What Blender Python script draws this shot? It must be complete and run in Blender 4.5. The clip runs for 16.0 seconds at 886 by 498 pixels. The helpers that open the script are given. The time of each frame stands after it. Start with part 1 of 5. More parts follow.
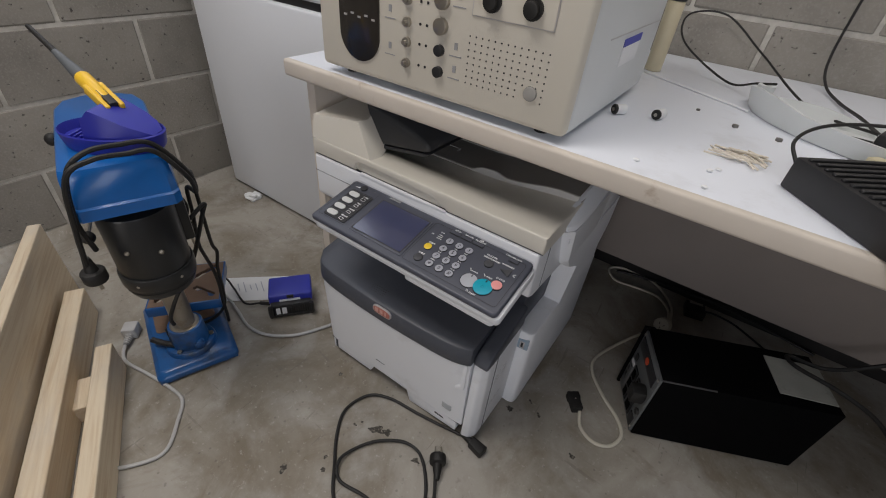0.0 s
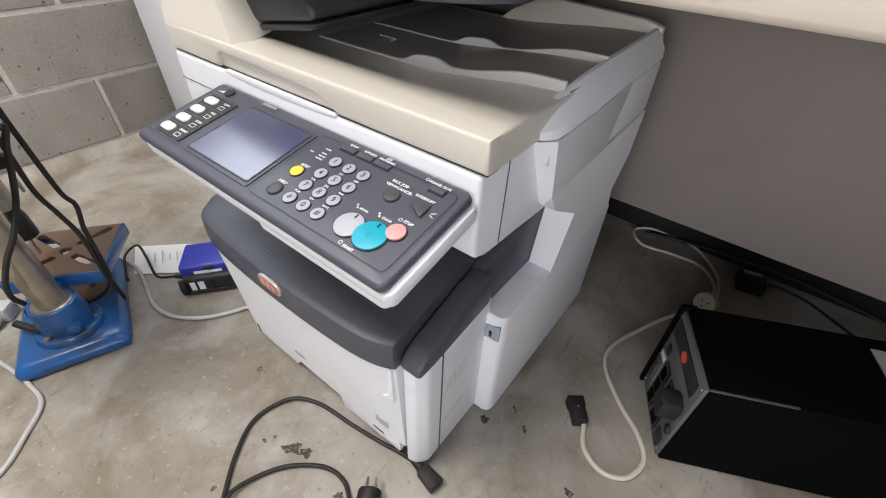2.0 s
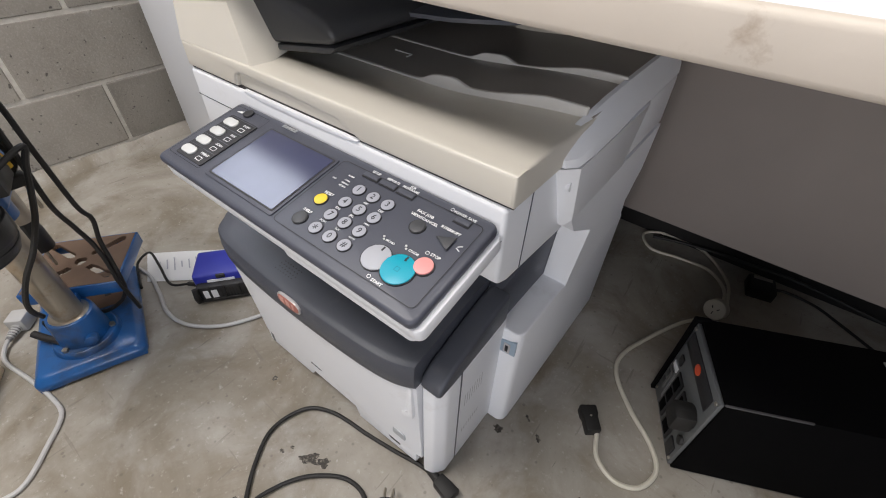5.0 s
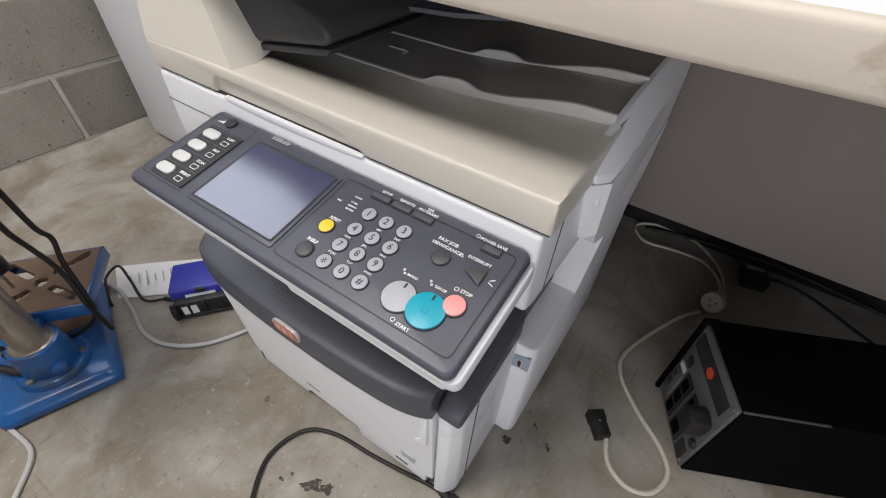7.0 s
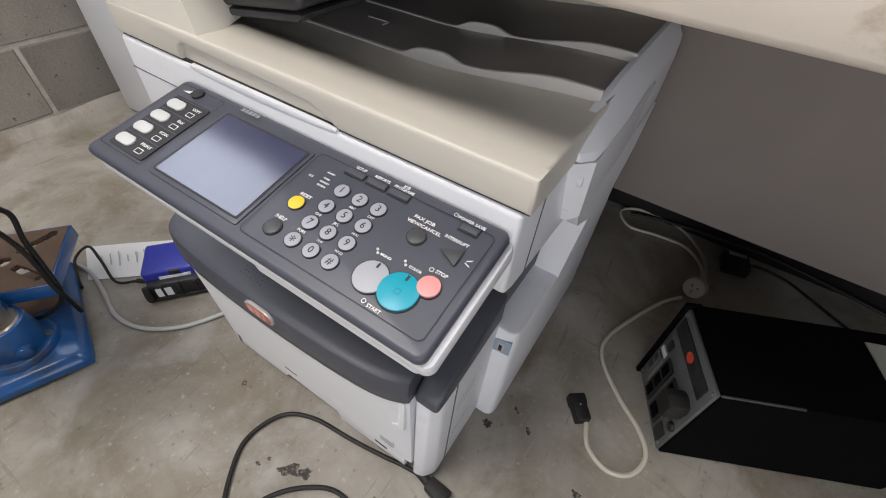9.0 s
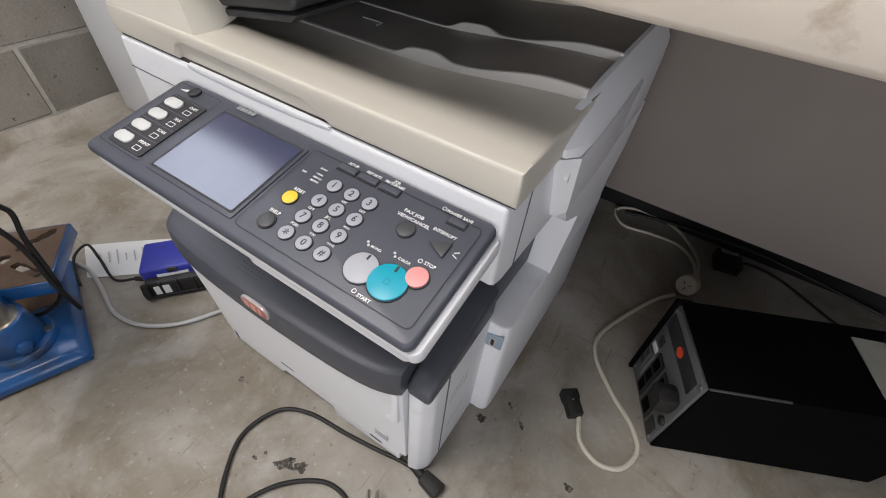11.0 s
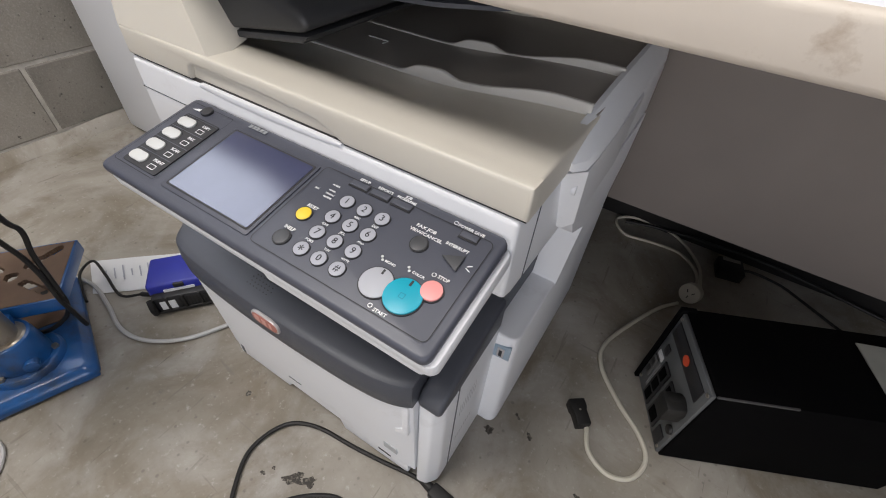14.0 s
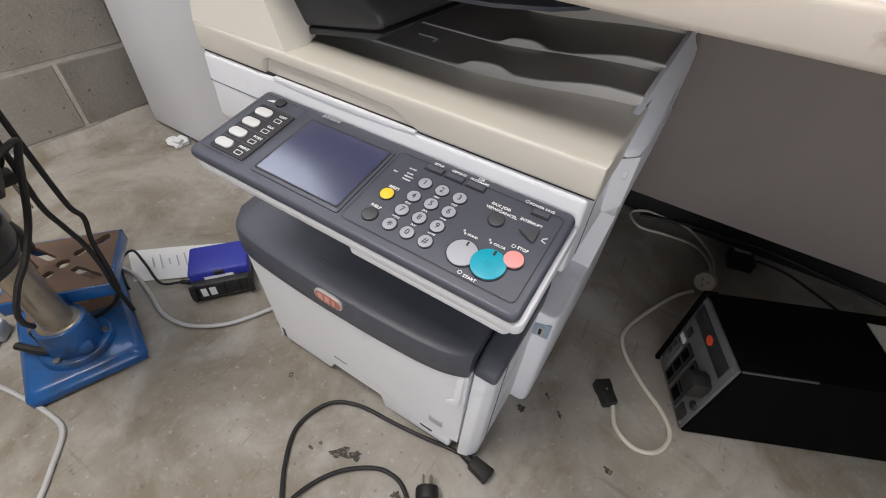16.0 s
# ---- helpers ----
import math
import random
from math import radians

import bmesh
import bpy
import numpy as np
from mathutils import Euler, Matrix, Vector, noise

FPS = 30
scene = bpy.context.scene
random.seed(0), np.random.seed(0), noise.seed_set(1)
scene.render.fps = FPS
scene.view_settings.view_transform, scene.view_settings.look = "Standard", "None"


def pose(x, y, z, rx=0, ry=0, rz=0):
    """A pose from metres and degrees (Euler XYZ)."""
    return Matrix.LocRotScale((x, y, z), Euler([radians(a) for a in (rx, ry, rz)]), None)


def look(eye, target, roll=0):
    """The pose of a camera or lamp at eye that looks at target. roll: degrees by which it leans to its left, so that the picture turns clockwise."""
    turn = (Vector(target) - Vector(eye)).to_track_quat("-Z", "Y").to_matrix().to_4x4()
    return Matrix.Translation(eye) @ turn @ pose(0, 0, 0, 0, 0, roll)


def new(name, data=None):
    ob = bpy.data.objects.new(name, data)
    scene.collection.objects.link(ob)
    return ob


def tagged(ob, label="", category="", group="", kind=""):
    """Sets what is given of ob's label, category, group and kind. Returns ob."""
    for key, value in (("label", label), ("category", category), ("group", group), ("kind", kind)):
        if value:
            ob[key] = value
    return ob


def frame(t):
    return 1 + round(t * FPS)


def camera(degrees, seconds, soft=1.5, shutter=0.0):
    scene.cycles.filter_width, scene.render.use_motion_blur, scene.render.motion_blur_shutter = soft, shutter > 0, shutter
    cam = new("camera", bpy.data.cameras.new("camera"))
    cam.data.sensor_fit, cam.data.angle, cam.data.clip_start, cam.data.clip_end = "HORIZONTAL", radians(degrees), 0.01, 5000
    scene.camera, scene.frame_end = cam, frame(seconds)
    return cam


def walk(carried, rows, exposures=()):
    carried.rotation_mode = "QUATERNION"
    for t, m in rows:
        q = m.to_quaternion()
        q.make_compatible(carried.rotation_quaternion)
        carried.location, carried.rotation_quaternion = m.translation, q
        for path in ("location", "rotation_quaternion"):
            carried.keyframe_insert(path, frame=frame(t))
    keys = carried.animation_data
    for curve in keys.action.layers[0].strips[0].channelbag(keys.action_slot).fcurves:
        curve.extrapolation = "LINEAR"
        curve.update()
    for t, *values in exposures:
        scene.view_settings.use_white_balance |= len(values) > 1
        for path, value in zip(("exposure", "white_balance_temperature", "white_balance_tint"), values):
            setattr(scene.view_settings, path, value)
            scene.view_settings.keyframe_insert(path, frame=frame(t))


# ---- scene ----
cam = camera(92.0, 16.0, soft=1.05)
PATH = [
    (0, (-0.014, -0.071, 0.994), (-0.857, 1.274, -0.223), 5.9),
    (0.5, (-0.028, 0.091, 0.905), (-0.786, 1.394, -0.409), 4.4),
    (1, (0.004, 0.181, 0.794), (-0.831, 1.411, -0.543), 2.5),
    (1.5, (0.007, 0.223, 0.75), (-0.867, 1.427, -0.587), 2.0),
    (2, (-0.006, 0.217, 0.761), (-0.912, 1.43, -0.547), 2.2),
    (2.5, (-0.012, 0.198, 0.77), (-0.94, 1.407, -0.525), 2.2),
    (3, (-0.01, 0.188, 0.772), (-0.945, 1.402, -0.515), 2.0),
    (3.5, (-0.01, 0.193, 0.769), (-0.948, 1.408, -0.513), 1.9),
    (4, (-0.017, 0.202, 0.772), (-0.946, 1.428, -0.506), 2.0),
    (4.5, (-0.032, 0.208, 0.788), (-0.953, 1.433, -0.497), 2.2),
    (4.7, (-0.033, 0.213, 0.791), (-0.944, 1.413, -0.523), 2.0),
    (7, (-0.111, 0.241, 0.791), (-0.882, 1.46, -0.595), 3.0),
    (7.5, (-0.11, 0.251, 0.797), (-0.847, 1.475, -0.602), 3.7),
    (8, (-0.109, 0.253, 0.795), (-0.828, 1.475, -0.616), 4.1),
    (8.5, (-0.119, 0.256, 0.788), (-0.823, 1.476, -0.632), 4.7),
    (9, (-0.107, 0.254, 0.776), (-0.801, 1.466, -0.655), 5.3),
    (11.5, (-0.086, 0.246, 0.78), (-0.779, 1.468, -0.643), 5.4),
    (12, (-0.078, 0.244, 0.78), (-0.772, 1.475, -0.635), 5.5),
    (12.5, (-0.081, 0.242, 0.79), (-0.786, 1.481, -0.612), 5.3),
    (13, (-0.093, 0.232, 0.781), (-0.807, 1.474, -0.615), 5.2),
    (13.5, (-0.099, 0.235, 0.782), (-0.813, 1.478, -0.613), 4.9),
    (14, (-0.101, 0.239, 0.786), (-0.811, 1.486, -0.607), 4.6),
    (14.5, (-0.111, 0.231, 0.786), (-0.814, 1.483, -0.606), 4.5),
    (15, (-0.156, 0.171, 0.807), (-0.854, 1.432, -0.58), 4.0),
    (15.5, (-0.146, 0.151, 0.801), (-0.84, 1.412, -0.588), 5.1),
    (16, (-0.14, 0.158, 0.794), (-0.833, 1.416, -0.598), 5.2),
]

EXPOSURES = [(0, -0.48), (0.5, -0.06), (1.0, 0.28), (1.5, 0.66), (2.0, 0.73), (2.5, 0.63), (3.5, 0.5), (4.5, 0.44), (7, 0.32), (8, 0.25), (9, 0.34), (12, 0.34), (13, 0.29), (14.5, 0.32), (16, 0.3)]
walk(cam, [(t, look(eye, target, roll)) for t, eye, target, roll in PATH], EXPOSURES)

# ---- light: daylight through the open roller door behind the camera ----
world = bpy.data.worlds.new("sky")
scene.world = world
world.use_nodes = True
wn = world.node_tree.nodes
sky = wn.new("ShaderNodeTexSky")
sky.sky_type, sky.sun_disc = "NISHITA", False
sky.sun_elevation, sky.sun_rotation = radians(40), radians(200)
wn["Background"].inputs["Strength"].default_value = 0.06
world.node_tree.links.new(sky.outputs["Color"], wn["Background"].inputs["Color"])


def area(name, m, sx, sy, power, colour):
    lamp = bpy.data.lights.new(name, "AREA")
    lamp.shape, lamp.size, lamp.size_y, lamp.energy, lamp.color = "RECTANGLE", sx, sy, power, colour
    ob = new(name, lamp)
    ob.matrix_world = m
    return ob


# the room: a roller door to the south, windows to the east and west
WX, NY, EX, SY, CZ = -1.757, 1.39, 1.40, -3.0, 2.7
area("door_daylight", look((0.3, SY - 0.1, 0.95), (-0.4, 0.0, 0.7)), 1.3, 1.3, 26, (1.0, 0.955, 0.96))
area("window_daylight", look((EX + 0.06, -1.0, 1.2), (-0.3, 0.6, 0.3)), 0.9, 0.8, 9, (0.84, 0.88, 1.0))
area("window_daylight", look((WX - 0.14, 0.75, 1.85), (0.0, 0.7, 1.2)), 0.8, 0.95, 8, (0.86, 0.9, 1.0))
# unseen ceiling lamps; the second is added over the desk to brighten its top
for lamp_x, lamp_y, lamp_power in ((-0.9, -0.3, 37), (0.4, 0.95, 15)):
    area("unseen_ceiling_lamp", look((lamp_x, lamp_y, CZ - 0.09), (lamp_x, lamp_y, 0)), 1.0, 0.7, lamp_power, (1.0, 0.95, 0.91))


# ---- material helpers ----
def mat(name, colour, rough=0.5, metal=0.0, var=0.06, scale=40.0, bump=0.0, bump_scale=300.0, stain=None, stain_scale=6.0, stain_lo=0.55, stain_hi=0.75, coat=0.0, per_object=0.0):
    """A node material: base colour varied at two scales, fine bump, optional stains."""
    m = bpy.data.materials.new(name)
    m.use_nodes = True
    nt = m.node_tree
    n, link = nt.nodes, nt.links.new
    b = n["Principled BSDF"]
    b.inputs["Roughness"].default_value = rough
    b.inputs["Metallic"].default_value = metal
    b.inputs["Coat Weight"].default_value = coat
    tc = n.new("ShaderNodeTexCoord")
    no = n.new("ShaderNodeTexNoise")
    no.inputs["Scale"].default_value, no.inputs["Detail"].default_value = scale, 6
    link(tc.outputs["Object"], no.inputs["Vector"])
    ramp = n.new("ShaderNodeMix")
    ramp.data_type = "RGBA"
    lo = [max(0, c * (1 - var)) for c in colour]
    hi = [min(1, c * (1 + var)) for c in colour]
    ramp.inputs["A"].default_value, ramp.inputs["B"].default_value = (*lo, 1), (*hi, 1)
    link(no.outputs["Fac"], ramp.inputs["Factor"])
    out = ramp.outputs["Result"]
    if per_object:
        oi = n.new("ShaderNodeObjectInfo")
        hsv = n.new("ShaderNodeHueSaturation")
        mr = n.new("ShaderNodeMapRange")
        mr.inputs["To Min"].default_value, mr.inputs["To Max"].default_value = 1 - per_object, 1 + per_object
        link(oi.outputs["Random"], mr.inputs["Value"])
        link(mr.outputs["Result"], hsv.inputs["Value"])
        link(out, hsv.inputs["Color"])
        out = hsv.outputs["Color"]
    if stain:
        ns = n.new("ShaderNodeTexNoise")
        ns.inputs["Scale"].default_value, ns.inputs["Detail"].default_value, ns.inputs["Roughness"].default_value = stain_scale, 8, 0.65
        link(tc.outputs["Object"], ns.inputs["Vector"])
        mr = n.new("ShaderNodeMapRange")
        mr.inputs["From Min"].default_value, mr.inputs["From Max"].default_value = stain_lo, stain_hi
        link(ns.outputs["Fac"], mr.inputs["Value"])
        mx = n.new("ShaderNodeMix")
        mx.data_type = "RGBA"
        mx.inputs["B"].default_value = (*stain, 1)
        link(out, mx.inputs["A"])
        link(mr.outputs["Result"], mx.inputs["Factor"])
        out = mx.outputs["Result"]
    link(out, b.inputs["Base Color"])
    if bump:
        nb = n.new("ShaderNodeTexNoise")
        nb.inputs["Scale"].default_value, nb.inputs["Detail"].default_value = bump_scale, 4
        link(tc.outputs["Object"], nb.inputs["Vector"])
        bp = n.new("ShaderNodeBump")
        bp.inputs["Strength"].default_value, bp.inputs["Distance"].default_value = bump, 0.002
        link(nb.outputs["Fac"], bp.inputs["Height"])
        link(bp.outputs["Normal"], b.inputs["Normal"])
    return m


# ---- mesh helpers ----
def part(name, bm, material, parent=None, label="", world=True, sharp=38):
    """Links a bmesh as one mesh object under a thing or a part."""
    if parent is not None and world:
        bm.transform(BASE[parent.name].inverted())
    me = bpy.data.meshes.new(name)
    bmesh.ops.recalc_face_normals(bm, faces=bm.faces)
    bm.to_mesh(me)
    bm.free()
    me.shade_smooth()
    me.set_sharp_from_angle(angle=radians(sharp))
    me.materials.append(material)
    ob = new(name, me)
    if parent is not None:
        ob.parent = parent
        BASE[ob.name] = BASE[parent.name]
    else:
        BASE[ob.name] = Matrix()
    if label:
        ob["label"] = label
    return ob


BASE = {}


def thing(name, m, label, category, group="", kind=""):
    """An Empty at the base of a thing; its parts hang under it."""
    ob = new(name)
    ob.empty_display_size = 0.05
    ob.matrix_world = m
    BASE[ob.name] = m.copy()
    return tagged(ob, label, category, group, kind)


def bevel(bm, b, seg=2, angle=25):
    if b > 0:
        es = [e for e in bm.edges if len(e.link_faces) == 2 and e.calc_face_angle(0) > radians(angle)]
        bmesh.ops.bevel(bm, geom=es, offset=b, segments=seg, profile=0.5, affect="EDGES", clamp_overlap=True)
    return bm


def box(x0, x1, y0, y1, z0, z1, b=0.003, seg=2):
    bm = bmesh.new()
    bmesh.ops.create_cube(bm, size=1)
    for v in bm.verts:
        v.co = Vector(((x0 + x1) / 2 + v.co.x * (x1 - x0), (y0 + y1) / 2 + v.co.y * (y1 - y0), (z0 + z1) / 2 + v.co.z * (z1 - z0)))
    return bevel(bm, b, seg)


def prism(poly, axis, a0, a1, b=0.003, seg=2, angle=25):
    """A flat outline pushed from a0 to a1 along an axis."""
    put = {"x": lambda p, a: (a, p[0], p[1]), "y": lambda p, a: (p[0], a, p[1]), "z": lambda p, a: (p[0], p[1], a)}[axis]
    bm = bmesh.new()
    lo = [bm.verts.new(put(p, a0)) for p in poly]
    hi = [bm.verts.new(put(p, a1)) for p in poly]
    bm.faces.new(lo)
    bm.faces.new(hi)
    for i in range(len(poly)):
        j = (i + 1) % len(poly)
        bm.faces.new((lo[i], lo[j], hi[j], hi[i]))
    bmesh.ops.recalc_face_normals(bm, faces=bm.faces)
    return bevel(bm, b, seg, angle)


def cyl(at, r, h, axis="z", seg=32, r2=None, b=0.0):
    bm = bmesh.new()
    bmesh.ops.create_cone(bm, cap_ends=True, segments=seg, radius1=r, radius2=r if r2 is None else r2, depth=h)
    turn = {"z": Matrix(), "x": pose(0, 0, 0, 0, 90, 0), "y": pose(0, 0, 0, -90, 0, 0)}[axis]
    bevel(bm, b, 2, 40)
    bm.transform(Matrix.Translation(at) @ turn @ Matrix.Translation((0, 0, h / 2)))
    return bm


def ball(at, r, sx=1, sy=1, sz=1, seg=20):
    bm = bmesh.new()
    bmesh.ops.create_uvsphere(bm, u_segments=seg, v_segments=seg // 2, radius=r)
    bm.transform(Matrix.Translation(at) @ Matrix.Diagonal((sx, sy, sz, 1)))
    return bm


def join(*bms):
    out = bmesh.new()
    for b in bms:
        me = bpy.data.meshes.new("tmp")
        b.to_mesh(me)
        b.free()
        out.from_mesh(me)
        bpy.data.meshes.remove(me)
    return out


def smooth_line(pts, n=8):
    """Catmull-Rom points through pts."""
    p = [Vector(q) for q in pts]
    p = [2 * p[0] - p[1]] + p + [2 * p[-1] - p[-2]]
    out = []
    for i in range(1, len(p) - 2):
        for k in range(n):
            t = k / n
            out.append(0.5 * ((2 * p[i]) + (p[i + 1] - p[i - 1]) * t + (2 * p[i - 1] - 5 * p[i] + 4 * p[i + 1] - p[i + 2]) * t * t + (3 * p[i] - p[i - 1] - 3 * p[i + 1] + p[i + 2]) * t ** 3))
    out.append(p[-2])
    return out


def tube(pts, r, n=8, seg=8, r_end=None):
    """A round cord swept along a smooth line."""
    line = smooth_line(pts, n)
    bm = bmesh.new()
    rings = []
    side = None
    for i, c in enumerate(line):
        d = (line[min(i + 1, len(line) - 1)] - line[max(i - 1, 0)]).normalized()
        if side is None:
            side = d.orthogonal().normalized()
        side = (side - d * side.dot(d)).normalized()
        up = d.cross(side)
        rr = r if r_end is None else r + (r_end - r) * i / (len(line) - 1)
        rings.append([bm.verts.new(c + rr * (math.cos(a) * side + math.sin(a) * up)) for a in (2 * math.pi * k / seg for k in range(seg))])
    for a, b in zip(rings, rings[1:]):
        for k in range(seg):
            bm.faces.new((a[k], a[(k + 1) % seg], b[(k + 1) % seg], b[k]))
    bm.faces.new(rings[0])
    bm.faces.new(rings[-1])
    return bm


def loft(grid):
    """A sheet through a grid of points (rows of equal length)."""
    bm = bmesh.new()
    rows = [[bm.verts.new(p) for p in row] for row in grid]
    for a, b in zip(rows, rows[1:]):
        for i in range(len(a) - 1):
            bm.faces.new((a[i], a[i + 1], b[i + 1], b[i]))
    return bm


def solid(rings, closed=True):
    """A closed body through rings of points, capped at both ends."""
    bm = bmesh.new()
    vs = [[bm.verts.new(p) for p in ring] for ring in rings]
    k = len(vs[0])
    for a, b in zip(vs, vs[1:]):
        for i in range(k):
            bm.faces.new((a[i], a[(i + 1) % k], b[(i + 1) % k], b[i]))
    bm.faces.new(vs[0])
    bm.faces.new(vs[-1])
    return bm


def writing(name, text, m, size, material, parent, align="CENTER", depth=0.0002, width=0.0, bold=0.0):
    """Raised print with the built-in font; m places it, text runs along its x."""
    cu = bpy.data.curves.new(name, "FONT")
    cu.body, cu.size, cu.align_x, cu.align_y, cu.extrude = text, size, align, "CENTER", depth
    cu.resolution_u, cu.offset = 2, size * bold
    tmp = bpy.data.objects.new("tmp", cu)
    me = bpy.data.meshes.new_from_object(tmp)
    bpy.data.objects.remove(tmp)
    if width:
        xs = [v.co.x for v in me.vertices]
        k = width / (max(xs) - min(xs))
        me.transform(Matrix.Diagonal((k, min(k, 1.0), 1, 1)))
    me.transform(BASE[parent.name].inverted() @ m)
    me.materials.clear()
    me.materials.append(material)
    ob = new(name, me)
    ob.parent = parent
    BASE[ob.name] = BASE[parent.name]
    return ob


# ---- materials ----
def node_mat(name):
    m = bpy.data.materials.new(name)
    m.use_nodes = True
    nt = m.node_tree
    return m, nt.nodes, nt.links.new, nt.nodes["Principled BSDF"]


def noise_node(n, link, vec, scale, detail=6, rough=0.55, lo=0.0, hi=1.0, stretch=None, dist=0.0):
    """Noise mapped from lo..hi to 0..1."""
    if stretch:
        mp = n.new("ShaderNodeMapping")
        mp.inputs["Scale"].default_value = stretch[:3]
        mp.inputs["Rotation"].default_value = (0, 0, stretch[3])
        link(vec, mp.inputs["Vector"])
        vec = mp.outputs["Vector"]
    t = n.new("ShaderNodeTexNoise")
    t.inputs["Scale"].default_value, t.inputs["Detail"].default_value, t.inputs["Roughness"].default_value, t.inputs["Distortion"].default_value = scale, detail, rough, dist
    link(vec, t.inputs["Vector"])
    r = n.new("ShaderNodeMapRange")
    r.inputs["From Min"].default_value, r.inputs["From Max"].default_value = lo, hi
    link(t.outputs["Fac"], r.inputs["Value"])
    return r.outputs["Result"]


def mixed(n, link, a, colour, fac, amount=1.0):
    x = n.new("ShaderNodeMix")
    x.data_type = "RGBA"
    if isinstance(a, tuple):
        x.inputs["A"].default_value = (*a, 1)
    else:
        link(a, x.inputs["A"])
    x.inputs["B"].default_value = (*colour, 1)
    if amount != 1.0:
        k = n.new("ShaderNodeMath")
        k.operation = "MULTIPLY"
        k.inputs[1].default_value = amount
        link(fac, k.inputs[0])
        fac = k.outputs[0]
    link(fac, x.inputs["Factor"])
    return x.outputs["Result"]


def concrete_floor():
    """Trowelled slab: cloudy greys, brown patches, pale bloom, scratches and specks."""
    m, n, link, b = node_mat("concrete_floor")
    v = n.new("ShaderNodeTexCoord").outputs["Object"]
    c = mixed(n, link, (0.375, 0.35, 0.308), (0.215, 0.187, 0.145), noise_node(n, link, v, 2.6, 8, 0.62, 0.44, 0.62, dist=0.6))
    c = mixed(n, link, c, (0.46, 0.445, 0.42), noise_node(n, link, v, 5.5, 8, 0.6, 0.5, 0.72, dist=0.4), 0.75)
    c = mixed(n, link, c, (0.19, 0.155, 0.11), noise_node(n, link, v, 4.1, 9, 0.68, 0.53, 0.67, dist=0.8), 0.75)
    c = mixed(n, link, c, (0.13, 0.115, 0.1), noise_node(n, link, v, 24, 6, 0.6, 0.64, 0.76), 0.5)
    c = mixed(n, link, c, (0.5, 0.48, 0.45), noise_node(n, link, v, 120, 4, 0.6, 0.6, 0.8), 0.35)
    c = mixed(n, link, c, (0.15, 0.13, 0.11), noise_node(n, link, v, 9, 3, 0.5, 0.68, 0.71, (9, 0.7, 1, 0.7), 0.4), 0.4)
    c = mixed(n, link, c, (0.1, 0.09, 0.075), noise_node(n, link, v, 16, 4, 0.6, 0.705, 0.715, (10, 0.45, 1, 1.0), 0.5), 0.55)
    c = mixed(n, link, c, (0.17, 0.15, 0.13), noise_node(n, link, v, 7, 3, 0.5, 0.69, 0.715, (0.6, 8, 1, 0.35), 0.4), 0.4)
    c = mixed(n, link, c, (0.52, 0.5, 0.47), noise_node(n, link, v, 60, 8, 0.75, 0.58, 0.66), 0.4)
    c = mixed(n, link, c, (0.12, 0.1, 0.08), noise_node(n, link, v, 85, 8, 0.75, 0.6, 0.68), 0.4)
    vo = n.new("ShaderNodeTexVoronoi")
    vo.inputs["Scale"].default_value = 34
    link(v, vo.inputs["Vector"])
    r = n.new("ShaderNodeMapRange")
    r.inputs["From Min"].default_value, r.inputs["From Max"].default_value, r.inputs["To Min"].default_value, r.inputs["To Max"].default_value = 0.07, 0.12, 1, 0
    link(vo.outputs["Distance"], r.inputs["Value"])
    c = mixed(n, link, c, (0.1, 0.09, 0.08), r.outputs["Result"], 0.4)
    link(c, b.inputs["Base Color"])
    rg = n.new("ShaderNodeMapRange")
    rg.inputs["To Min"].default_value, rg.inputs["To Max"].default_value = 0.45, 0.75
    link(noise_node(n, link, v, 3.3, 6), rg.inputs["Value"])
    link(rg.outputs["Result"], b.inputs["Roughness"])
    bp = n.new("ShaderNodeBump")
    bp.inputs["Strength"].default_value, bp.inputs["Distance"].default_value = 0.25, 0.0015
    link(noise_node(n, link, v, 45, 8, 0.65), bp.inputs["Height"])
    link(bp.outputs["Normal"], b.inputs["Normal"])
    return m


